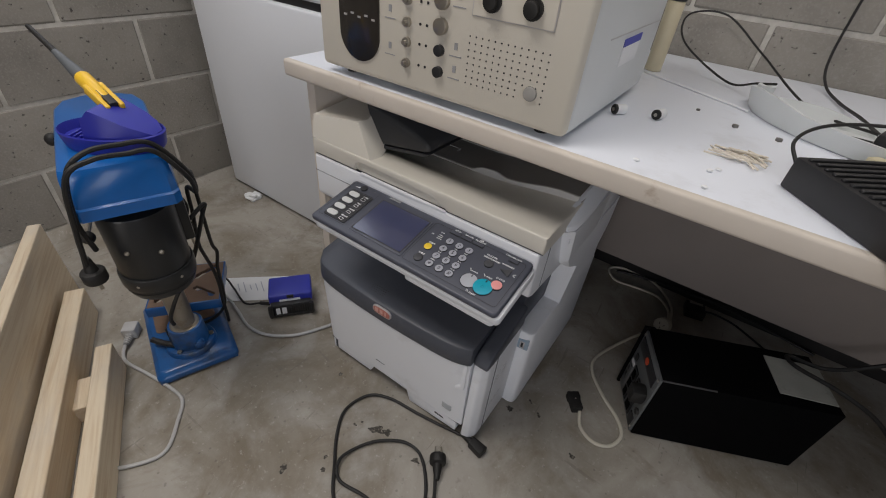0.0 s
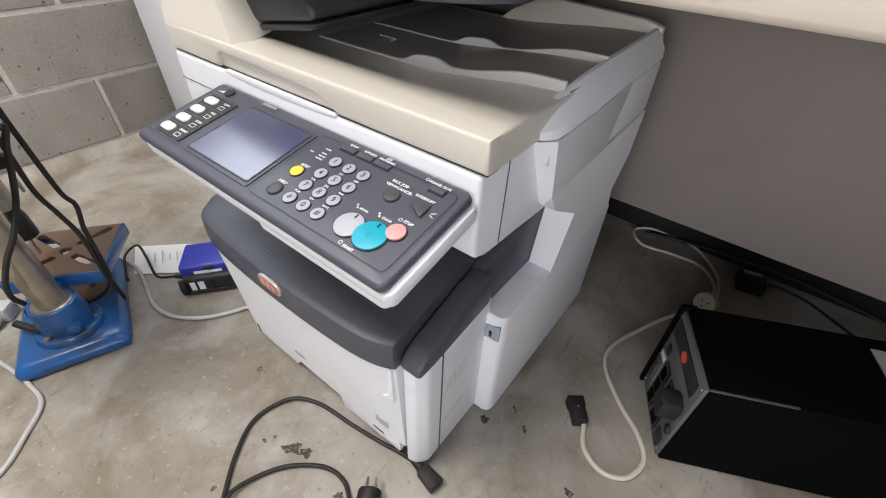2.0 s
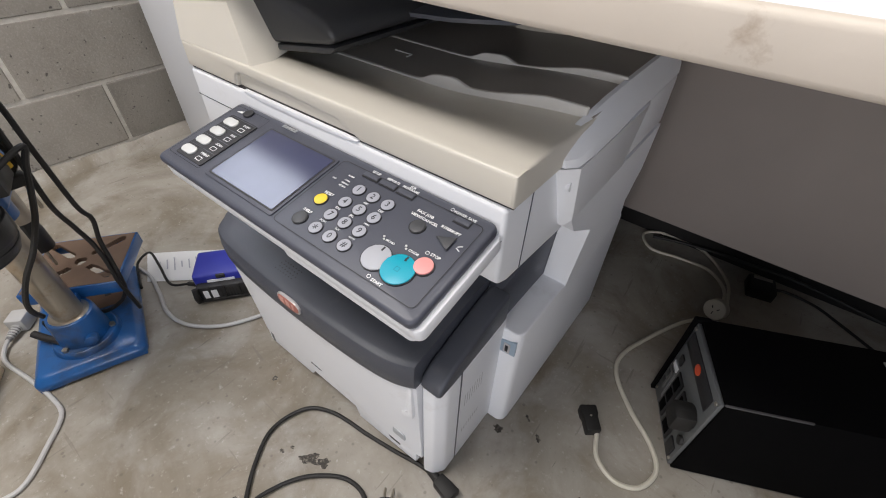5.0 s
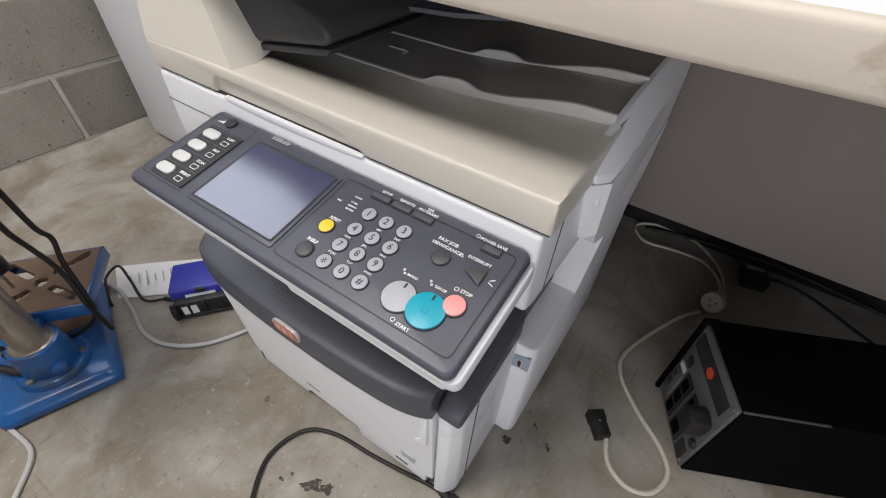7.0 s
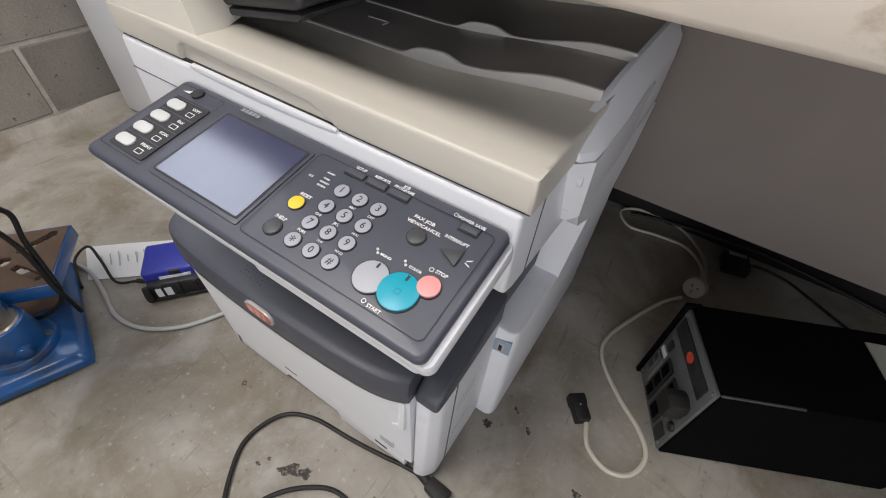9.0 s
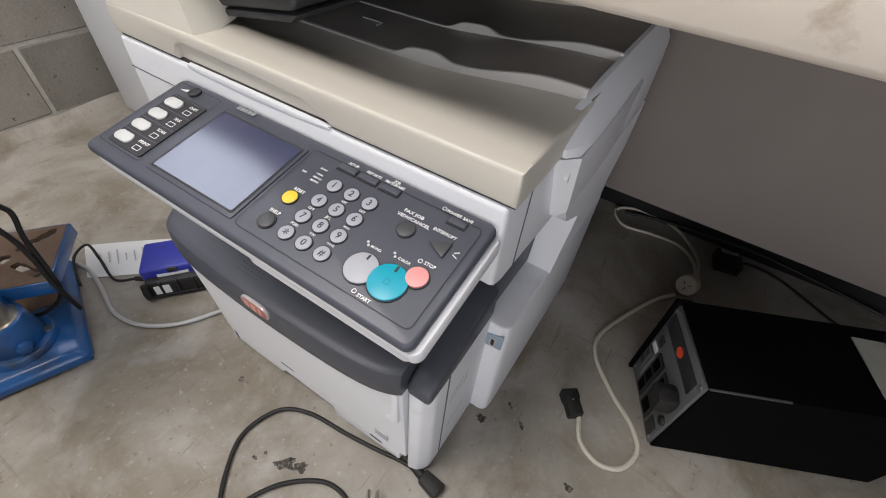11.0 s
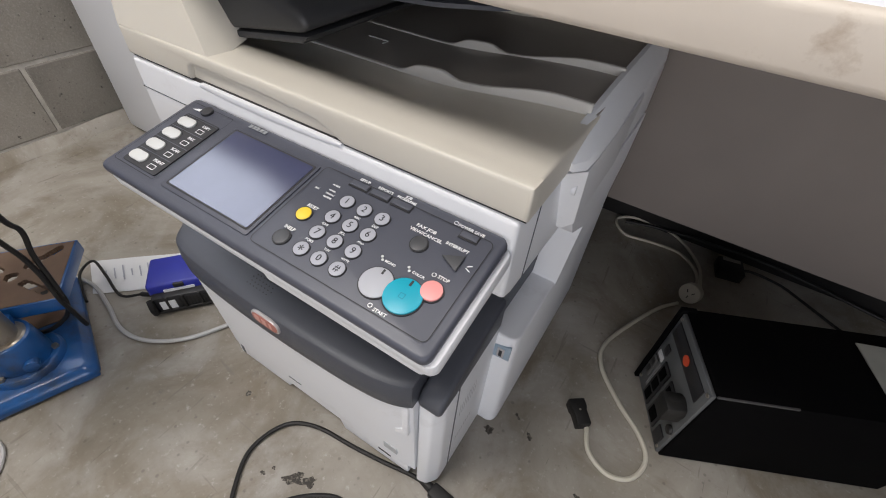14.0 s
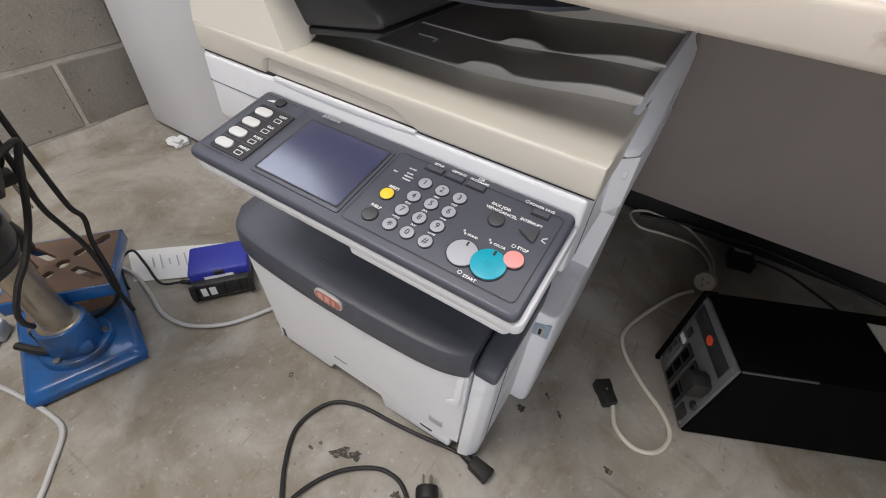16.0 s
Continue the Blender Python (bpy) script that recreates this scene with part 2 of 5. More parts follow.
def concrete_block():
    """Grey masonry units with pores, sand grain and faint damp clouds."""
    m, n, link, b = node_mat("concrete_block")
    tc = n.new("ShaderNodeTexCoord")
    oi = n.new("ShaderNodeObjectInfo")
    add = n.new("ShaderNodeVectorMath")
    add.operation = "ADD"
    link(tc.outputs["Object"], add.inputs[0])
    link(oi.outputs["Location"], add.inputs[1])
    v = add.outputs["Vector"]
    c = mixed(n, link, (0.285, 0.265, 0.235), (0.2, 0.185, 0.165), noise_node(n, link, v, 4, 7, 0.6, 0.4, 0.7))
    c = mixed(n, link, c, (0.36, 0.34, 0.31), noise_node(n, link, v, 160, 3, 0.6, 0.5, 0.8), 0.6)
    c = mixed(n, link, c, (0.42, 0.4, 0.37), noise_node(n, link, v, 13, 8, 0.7, 0.62, 0.75), 0.5)
    pore = noise_node(n, link, v, 75, 2, 0.5, 0.68, 0.74)
    c = mixed(n, link, c, (0.06, 0.055, 0.05), pore, 0.85)
    hsv = n.new("ShaderNodeHueSaturation")
    mr = n.new("ShaderNodeMapRange")
    mr.inputs["To Min"].default_value, mr.inputs["To Max"].default_value = 0.86, 1.12
    link(oi.outputs["Random"], mr.inputs["Value"])
    link(mr.outputs["Result"], hsv.inputs["Value"])
    link(c, hsv.inputs["Color"])
    link(hsv.outputs["Color"], b.inputs["Base Color"])
    b.inputs["Roughness"].default_value = 0.93
    sub = n.new("ShaderNodeMath")
    sub.operation = "SUBTRACT"
    link(noise_node(n, link, v, 130, 5, 0.6), sub.inputs[0])
    link(pore, sub.inputs[1])
    bp = n.new("ShaderNodeBump")
    bp.inputs["Strength"].default_value, bp.inputs["Distance"].default_value = 0.7, 0.003
    link(sub.outputs[0], bp.inputs["Height"])
    link(bp.outputs["Normal"], b.inputs["Normal"])
    return m


M_BLOCK = concrete_block()
M_MORTAR = mat("mortar", (0.5, 0.48, 0.44), 0.95, var=0.25, scale=50, bump=0.9, bump_scale=120, stain=(0.3, 0.28, 0.25), stain_scale=12, stain_lo=0.5, stain_hi=0.75)
M_FLOOR = concrete_floor()
M_PLASTER = mat("painted_wall", (0.22, 0.21, 0.2), 0.85, var=0.06, scale=3, bump=0.1)
M_CEIL = mat("ceiling_board", (0.4, 0.39, 0.38), 0.9, var=0.04, scale=2)
M_WHITE = mat("white_enamel", (0.74, 0.76, 0.8), 0.3, var=0.02, scale=5, bump=0.04, bump_scale=400)
M_CREAM = mat("cream_plastic", (0.66, 0.625, 0.55), 0.38, var=0.04, scale=8, bump=0.1, bump_scale=900, stain=(0.56, 0.52, 0.44), stain_scale=7, stain_lo=0.58, stain_hi=0.8)
M_PWHITE = mat("white_plastic", (0.78, 0.795, 0.825), 0.46, var=0.03, scale=8, bump=0.08, bump_scale=900, stain=(0.66, 0.66, 0.67), stain_scale=10, stain_lo=0.6, stain_hi=0.8)
M_CHAR = mat("charcoal_plastic", (0.066, 0.072, 0.09), 0.42, var=0.07, scale=20, bump=0.1, bump_scale=1200, stain=(0.1, 0.105, 0.12), stain_scale=14, stain_lo=0.62, stain_hi=0.8)
M_PANEL = mat("slate_panel_plastic", (0.067, 0.072, 0.095), 0.4, var=0.07, scale=20, bump=0.08, bump_scale=1500, stain=(0.12, 0.125, 0.14), stain_scale=38, stain_lo=0.66, stain_hi=0.8)
M_BLACK = mat("black_plastic", (0.018, 0.018, 0.02), 0.45, var=0.1, scale=30, bump=0.08, bump_scale=700)
M_UPS = mat("black_powder_coat", (0.003, 0.003, 0.0034), 0.75, var=0.15, scale=30, bump=0.2, bump_scale=800)
M_UPS.node_tree.nodes["Principled BSDF"].inputs["IOR"].default_value = 1.12
M_DESK = mat("white_laminate", (0.77, 0.8, 0.87), 0.33, var=0.02, scale=4, stain=(0.6, 0.61, 0.64), stain_scale=5, stain_lo=0.6, stain_hi=0.85)
M_EDGE = mat("worn_desk_edge", (0.62, 0.56, 0.49), 0.55, var=0.1, scale=12, bump=0.2, bump_scale=120, stain=(0.36, 0.28, 0.21), stain_scale=17, stain_lo=0.63, stain_hi=0.76)
M_MODESTY = mat("grey_desk_panel", (0.225, 0.196, 0.18), 0.6, var=0.08, scale=10, stain=(0.17, 0.147, 0.135), stain_scale=4, stain_lo=0.6, stain_hi=0.8)

# ---- setting ----
def slab(name, x0, x1, y0, y1, z0, z1, material, label, category, b=0.0):
    return tagged(part(name, box(x0, x1, y0, y1, z0, z1, b), material), label, category, kind="structure")


slab("floor", WX - 0.2, EX + 0.2, SY - 0.2, NY + 0.2, -0.15, 0.0, M_FLOOR, "worn grey concrete floor with stains", "floor")
slab("ceiling", WX - 0.2, EX + 0.2, SY - 0.2, NY + 0.2, CZ, CZ + 0.1, M_CEIL, "plain white ceiling board", "ceiling")
WIN = (0.33, 1.17, 1.34, 2.36)  # window in the west wall: y and z of its opening
wall_west = tagged(part("wall_west", join(box(WX - 0.2, WX - 0.004, SY, WIN[0], 0, CZ, 0), box(WX - 0.2, WX - 0.004, WIN[1], NY + 0.2, 0, CZ, 0), box(WX - 0.2, WX - 0.004, WIN[0], WIN[1], 0, WIN[2], 0), box(WX - 0.2, WX - 0.004, WIN[0], WIN[1], WIN[3], CZ, 0)), M_MORTAR), "grey concrete block wall with pale mortar", "wall", kind="structure")
wall_north = slab("wall_north", WX - 0.004, EX, NY + 0.004, NY + 0.2, 0, CZ, M_MORTAR, "grey concrete block wall with pale mortar", "wall")
# east wall with a small window opening
tagged(part("wall_east", join(box(EX, EX + 0.2, SY, -1.5, 0, CZ, 0), box(EX, EX + 0.2, -0.5, NY + 0.2, 0, CZ, 0), box(EX, EX + 0.2, -1.5, -0.5, 0, 0.75, 0), box(EX, EX + 0.2, -1.5, -0.5, 1.65, CZ, 0)), M_PLASTER), "plain grey painted wall with a window opening", "wall", kind="structure")
# south wall with the open roller door
tagged(part("wall_south", join(box(WX - 0.2, -0.25, SY - 0.2, SY, 0, CZ, 0), box(1.32, EX + 0.2, SY - 0.2, SY, 0, CZ, 0), box(-0.25, 1.32, SY - 0.2, SY, 2.35, CZ, 0)), M_PLASTER), "plain wall with an open roller door", "wall", kind="structure")

# rough mortar fillet where the block wall meets the floor
bm = bmesh.new()
rows = []
for i in range(90):
    y = -1.6 + i * (NY + 1.6) / 89
    d = 0.028 + 0.014 * noise.noise((y * 6, 1, 0)) + 0.008 * noise.noise((y * 31, 4, 0))
    h = 0.022 + 0.012 * noise.noise((y * 7, 9, 0)) + 0.006 * noise.noise((y * 37, 2, 0))
    rows.append([bm.verts.new((WX - 0.003, y, -0.002)), bm.verts.new((WX - 0.003, y, h + 0.012)), bm.verts.new((WX + d * 0.5, y, h)), bm.verts.new((WX + d, y, -0.002))])
for a, b in zip(rows, rows[1:]):
    for k in range(3):
        bm.faces.new((a[k], a[k + 1], b[k + 1], b[k]))
tagged(part("mortar_fillet", bm, M_FLOOR), "rough cement fillet at the foot of the block wall", "trim", kind="structure")

# added black strip: stands in for deep shade at the north wall's foot
M_FOOT_SHADE = mat("wall_foot_shade_black", (0.012, 0.011, 0.011), 0.6, var=0.15, scale=20, bump=0.1, bump_scale=80)
tagged(part("baseboard", box(-0.84, EX, NY - 0.012, NY, 0.0, 0.11, 0.002), M_FOOT_SHADE), "black strip added for the shade at the foot of the block wall", "baseboard", kind="structure")

# ---- desk ----
DZ, DU, DF = 0.743, 0.709, 0.507
desk = thing("desk", Matrix.Translation((0.3, 0.95, 0)), "white laminate desk with worn beige edges and grey panels", "desk")
part("desktop", box(-0.81, 1.35, DF + 0.0095, NY - 0.004, DU + 0.001, DZ, 0.004), M_DESK, desk, "white laminate top with scuffs")
part("front_edge", box(-0.812, 1.352, DF, DF + 0.018, DU, DZ - 0.0005, 0.0055, 3), M_EDGE, desk, "worn beige edge band")
part("side_edge", box(-0.814, -0.806, DF + 0.012, NY - 0.006, DU, DZ - 0.0015, 0.003), M_EDGE, desk, "worn beige edge band")
part("side_panel", box(-0.80, -0.775, DF + 0.045, NY - 0.05, 0.0, DU, 0.002), M_EDGE, desk, "beige side panel")
part("side_panel", box(1.30, 1.325, DF + 0.045, NY - 0.05, 0.0, DU, 0.002), M_EDGE, desk, "beige side panel")
part("modesty_panel", box(-0.775, 1.30, 1.10, 1.118, 0.225, DU, 0.002), M_MODESTY, desk, "brownish grey modesty panel")

# ---- fridge ----
fridge = thing("fridge", Matrix.Translation((-1.29, 1.08, 0)), "white enamel fridge against the block wall", "fridge")
part("body", box(-1.685, -0.86, 0.86, 1.36, 0.03, 1.5, 0.012, 3), M_WHITE, fridge)
part("lower_door", box(-1.685, -0.86, 0.81, 0.856, 0.012, 0.763, 0.01, 3), M_WHITE, fridge)
part("upper_door", box(-1.685, -0.86, 0.81, 0.856, 0.785, 1.5, 0.01, 3), M_WHITE, fridge)
part("seal", box(-1.675, -0.87, 0.826, 0.86, 0.757, 0.79, 0.002), M_BLACK, fridge, "dark rubber door seal")

# ---- multifunction printer ----
M_WKEY0 = mat("pale_mark", (0.5, 0.5, 0.5), 0.5)
printer = thing("multifunction_printer", Matrix.Translation((-0.45, 0.72, 0)), "white and charcoal office multifunction printer on the floor", "printer")


def bow(x, k):
    """How far the front bulges at x; k is the bulge in the middle."""
    u = (x + 0.455) / 0.225
    u = min(1.0, abs(u))
    return k * (0.38 * (1 - u ** 2) + 0.62 * (1 - u ** 9))


XS = [-0.462 - 0.226 * math.cos(math.pi * i / 44) for i in range(45)]


def front_body(levels, y_back, name, material, parent, label="", ends=0.0):
    """A body whose front bows in plan: levels of (z, y at the ends, bulge)."""
    rings = []
    for z, y0, k in levels:
        ring = [(x, y0 - bow(x, k) + (0.02 * max(0, (-0.655 - x) / 0.033) ** 2), z) for x in XS]
        ring += [(XS[-1], y_back, z), (XS[0], y_back, z)]
        rings.append(ring)
    return part(name, solid(rings), material, parent, label, sharp=32)


# white lower casing and front cover
part("base", box(-0.675, -0.215, 0.47, 0.985, 0.012, 0.30, 0.006), M_PWHITE, printer)
front = front_body([(0.052, 0.447, 0.004), (0.056, 0.443, 0.006), (0.12, 0.442, 0.012), (0.2, 0.4405, 0.02), (0.283, 0.439, 0.0275), (0.285, 0.443, 0.0265)], 0.5, "front_cover", M_PWHITE, printer, "white front cover")
# paper tray with its cut-out grip
tray = part("paper_tray", prism([(-0.665, 0.014), (-0.527, 0.014), (-0.515, 0.040), (-0.402, 0.040), (-0.392, 0.004), (-0.25, 0.014), (-0.25, 0.050), (-0.665, 0.050)], "y", 0.443, 0.52, 0.003), M_PWHITE, printer, "white paper tray")
part("grip_shadow_gap", box(-0.53, -0.385, 0.47, 0.5, 0.016, 0.046, 0), M_BLACK, tray)
part("tray_slot", box(-0.312, -0.286, 0.4425, 0.446, 0.030, 0.036, 0.0005), M_BLACK, tray)
part("tray_notch", box(-0.656, -0.648, 0.4425, 0.446, 0.018, 0.048, 0.0005), M_CHAR, tray)
part("cover_slot", box(-0.495, -0.466, 0.4312, 0.436, 0.0992, 0.1007, 0.0003), M_CHAR, front)
part("cover_lower_gap", box(-0.668, -0.236, 0.4425, 0.46, 0.0498, 0.0524, 0), M_BLACK, front)
part("badge", box(-0.290, -0.265, 0.4335, 0.4405, 0.092, 0.111, 0.0005), mat("grey_badge", (0.4, 0.42, 0.44), 0.4), front, "small grey recycling badge")
part("finger_recess", prism([(-0.262, 0.19), (-0.24, 0.205), (-0.24, 0.285), (-0.25, 0.285), (-0.25, 0.215), (-0.262, 0.205)], "y", 0.4285, 0.444, 0.0015), M_PWHITE, front)

# charcoal upper band that carries the output tray
band = front_body([(0.286, 0.4375, 0.0275), (0.289, 0.4355, 0.0275), (0.31, 0.4345, 0.028), (0.331, 0.4362, 0.028), (0.3345, 0.4377, 0.028), (0.3365, 0.441, 0.028), (0.338, 0.448, 0.027), (0.3405, 0.466, 0.0235), (0.346, 0.49, 0.018), (0.356, 0.525, 0.009), (0.364, 0.56, 0.0)], 0.93, "output_band", M_CHAR, printer, "charcoal top cover with output tray")
part("vent_block", join(*[box(-0.508 + c * 0.0062 + (r % 2) * 0.0031, -0.5064 + c * 0.0062 + (r % 2) * 0.0031, 0.429 + r * 0.0055, 0.4306 + r * 0.0055, 0.333 + r * 0.0008, 0.3392 + r * 0.0009, 0) for r in range(4) for c in range(7)]), M_BLACK, band)
# red oval maker's badge, plain
oval = [(-0.45 + 0.0255 * math.copysign(abs(math.cos(a)) ** 0.55, math.cos(a)), 0.3215 + 0.0115 * math.copysign(abs(math.sin(a)) ** 0.75, math.sin(a))) for a in (2 * math.pi * i / 40 for i in range(40))]
M_RIM = mat("badge_rim", (0.52, 0.5, 0.5), 0.3, 0.3)
badge = part("maker_badge", prism(oval, "y", 0.4048, 0.41, 0.0008), M_RIM, band, "red oval badge with a silver rim")
oval2 = [(-0.45 + (x + 0.45) * 0.9, 0.3215 + (z - 0.3215) * 0.8) for x, z in oval]
part("badge_face", prism(oval2, "y", 0.4042, 0.407, 0.0), mat("badge_red", (0.42, 0.15, 0.12), 0.35), badge)
for i, w in enumerate((0.009, 0.008, 0.004)):
    part("badge_bar", box(-0.468 + i * 0.0135, -0.468 + i * 0.0135 + w, 0.4037, 0.4055, 0.316, 0.327, 0), mat("badge_mark", (0.62, 0.35, 0.3), 0.4), badge)

# right flank: white corner column, charcoal shoulder, rear block, arm
part("corner_column", prism([(-0.234, 0.442), (-0.215, 0.445), (-0.203, 0.462), (-0.203, 0.60), (-0.234, 0.60)], "z", 0.012, 0.286, 0.005, 3), M_PWHITE, printer)
part("side_cover", prism([(0.494, 0.014), (0.605, 0.014), (0.605, 0.300), (0.494, 0.290)], "x", -0.234, -0.2032, 0.002), M_PWHITE, printer)
part("column_seam", box(-0.2035, -0.2022, 0.489, 0.4915, 0.02, 0.285, 0), M_CHAR, printer)
part("shoulder", prism([(0.438, 0.287), (0.440, 0.301), (0.450, 0.312), (0.47, 0.322), (0.56, 0.348), (0.597, 0.356), (0.597, 0.299), (0.47, 0.286)], "x", -0.2345, -0.2, 0.006, 3), M_CHAR, printer, "charcoal shoulder of the top cover")
part("inner_wall", prism([(0.59, 0.25), (0.95, 0.25), (0.95, 0.47), (0.76, 0.47), (0.72, 0.378), (0.59, 0.354)], "x", -0.236, -0.214, 0.003), M_CHAR, printer, "charcoal inner wall of the output slot")
part("side_block", prism([(-0.236, 0.598), (-0.186, 0.599), (-0.178, 0.602), (-0.1735, 0.608), (-0.172, 0.618), (-0.172, 1.0), (-0.236, 1.0)], "z", 0.008, 0.273, 0.007, 3), M_PWHITE, printer, "white side block with a USB socket")
usb = part("usb_plate", prism([(-0.2095, 0.219), (-0.1775, 0.223), (-0.1775, 0.256), (-0.2095, 0.246)], "y", 0.5968, 0.6005, 0.0006), mat("usb_label", (0.3, 0.38, 0.46), 0.4), printer, "blue-grey label round the USB port")
part("usb_frame", box(-0.1975, -0.1865, 0.5955, 0.599, 0.2245, 0.2455, 0.0006), M_RIM, usb)
part("usb_hole", box(-0.1945, -0.1895, 0.5948, 0.598, 0.228, 0.242, 0.0003), M_BLACK, usb)
for r in range(2):
    for i in range(8):
        part("vent_slot", prism([(0.505 + i * 0.0062, 0.175 - r * 0.085 + 0.001 * i), (0.5065 + i * 0.0062, 0.175 - r * 0.085 + 0.001 * i), (0.5065 + i * 0.0062, 0.207 - r * 0.105 + 0.001 * i), (0.505 + i * 0.0062, 0.207 - r * 0.105 + 0.001 * i)], "x", -0.2045, -0.2028, 0), mat("vent_shadow", (0.5, 0.5, 0.52), 0.7) if i + r == 0 else bpy.data.materials["vent_shadow"], printer)
ARM = [(0.739, 0.270), (0.760, 0.384), (0.668, 0.440), (0.642, 0.4745), (0.985, 0.4745), (0.985, 0.39), (0.957, 0.33), (0.985, 0.270)]
part("arm", bevel(solid([[(-0.213, y, z) for y, z in ARM], [(-0.1715 + 0.0085 * min(1, (z - 0.27) / 0.17), y, z) for y, z in ARM]]), 0.004, 3), M_PWHITE, printer, "white arm that carries the scanner")
part("left_arm", prism([(0.74, 0.25), (1.0, 0.25), (1.0, 0.52), (0.70, 0.52)], "x", -0.70, -0.64, 0.006, 3), M_PWHITE, printer)
part("rear_casing", box(-0.68, -0.19, 0.93, 1.0, 0.02, 0.5, 0.006), M_PWHITE, printer)
part("left_flank", box(-0.694, -0.66, 0.49, 1.0, 0.012, 0.29, 0.01, 3), M_PWHITE, printer)

# scanner body
scan = part("scanner_body", prism([(0.507, 0.462), (0.512, 0.452), (0.53, 0.444), (0.60, 0.438), (0.68, 0.430), (0.74, 0.457), (1.03, 0.457), (1.03, 0.556), (0.507, 0.556)], "x", -0.742, -0.182, 0.007, 3), M_PWHITE, printer, "white scanner body")
part("scanner_line", box(-0.7405, -0.184, 0.5062, 0.509, 0.5165, 0.5173, 0), M_CHAR, scan)
part("scanner_seam", prism([(0.556, 0.448), (0.5572, 0.448), (0.5582, 0.556), (0.557, 0.556)], "x", -0.185, -0.1812, 0), M_CHAR, scan)
# lug beside the scanner: a raised, chamfered cheek that dies back into the side
part("side_lug", bevel(solid([[(x, 0.604 + k, 0.5565), (x, 0.653 - m, z), (x, 0.80, z), (x, 0.86 + e, 0.5565)] for x, k, m, z, e in ((-0.205, 0.0, 0.0, 0.452, 0.02), (-0.176, 0.0, 0.0, 0.452, 0.02), (-0.161, 0.016, 0.015, 0.4775, -0.02))]), 0.003, 2), M_PWHITE, scan)
part("side_rear", box(-0.186, -0.1645, 0.78, 0.985, 0.4775, 0.5565, 0.004), M_PWHITE, scan)
part("lug_cap", bevel(solid([[(-0.189, y, 0.5585), (-0.161 - k, y, 0.5585), (-0.163 - k, y, 0.566 + h * 0.25), (-0.183, y, 0.567 + h), (-0.189, y, 0.567 + h)] for y, k, h in ((0.606, 0.012, 0.003), (0.618, 0.002, 0.010), (0.65, 0.0, 0.022), (0.72, 0.0, 0.028), (0.80, 0.003, 0.030), (0.985, 0.004, 0.031))]), 0.003, 2, 30), M_PWHITE, scan)
part("hinge_dimple", cyl((-0.1715, 0.621, 0.532), 0.007, 0.005, "x", 20, b=0.001), M_PWHITE, scan)

# document cover with its hollow tray
def smooth(a, b, x):
    k = min(1, max(0, (x - a) / (b - a)))
    return k * k * (3 - 2 * k)


def lid_z(x, y):
    """Height of the cover's top: a flat front strip, then a hollow that runs out to the right."""
    return 0.594 - 0.0185 * smooth(0.548, 0.625, y) * smooth(0.0, 0.22, -0.178 - x) - 0.006 * smooth(0.56, 0.64, y)


LX = [-0.742, -0.741, -0.738] + [-0.72 + i * 0.54 / 36 for i in range(37)] + [-0.178, -0.1768]
LY = [0.5245, 0.54, 0.548] + [0.556 + j * 0.008 for j in range(10)] + [0.65 + j * 0.035 for j in range(10)] + [0.985, 0.998]
bm = bmesh.new()
top = [[bm.verts.new((x, y, lid_z(x, y) - (0.003 if x in (-0.742, -0.1768) else 0.0008 if x in (-0.741, -0.178) else 0))) for x in LX] for y in LY]
for a, b in zip(top, top[1:]):
    for i in range(len(a) - 1):
        bm.faces.new((a[i], a[i + 1], b[i + 1], b[i]))
rim = top[0] + [r[-1] for r in top[1:]] + top[-1][-2::-1] + [r[0] for r in top[-2:0:-1]]
low = [bm.verts.new((v.co.x, v.co.y, 0.5585)) for v in rim]
for i in range(len(rim)):
    k = (i + 1) % len(rim)
    bm.faces.new((rim[i], low[i], low[k], rim[k]))
bm.faces.new(low)
lid = part("document_cover", bm, M_CREAM, printer, "cream document cover with a hollow tray", sharp=50)
bm = prism([(-0.742, 0.5588), (-0.617, 0.5588), (-0.612, 0.574), (-0.603, 0.579), (-0.50, 0.5775), (-0.412, 0.574), (-0.400, 0.569), (-0.376, 0.5588), (-0.1768, 0.5588), (-0.1768, 0.594), (-0.742, 0.594)], "y", 0.507, 0.5245, 0)
front_edges = [e for e in bm.edges if all(v.co.y < 0.51 for v in e.verts)]
bmesh.ops.bevel(bm, geom=front_edges, offset=0.004, segments=3, profile=0.5, affect="EDGES", clamp_overlap=True)
part("cover_front", bm, M_CREAM, lid)
part("handle_recess", box(-0.625, -0.37, 0.5145, 0.5275, 0.5575, 0.585, 0), M_CREAM, lid)
part("handle_lip", prism([(-0.60, 0.5545), (-0.55, 0.5515), (-0.49, 0.5505), (-0.43, 0.552), (-0.38, 0.556), (-0.38, 0.5586), (-0.60, 0.5586)], "y", 0.5062, 0.52, 0.0008), M_PWHITE, lid)
part("cover_gap", box(-0.7405, -0.1785, 0.5115, 0.53, 0.5558, 0.5589, 0), M_BLACK, lid)


def rib(y, name):
    """A pale stop rib of varying height across the tray."""
    top = []
    for i in range(61):
        x = -0.60 + i * (0.60 - 0.186) / 60
        base = 0.5715 + 0.0195 * smooth(-0.46, -0.2, x)
        top.append((x, base + 0.010 * math.exp(-((x + 0.385) / 0.032) ** 4) + 0.0085 * smooth(-0.32, -0.225, x)))
    bot = [(x, min(lid_z(x, y), z) - 0.004) for x, z in reversed(top)]
    return part(name, prism(top + bot, "y", y, y + 0.006, 0.001, 1), M_RIB, lid, "pale paper stop rib")


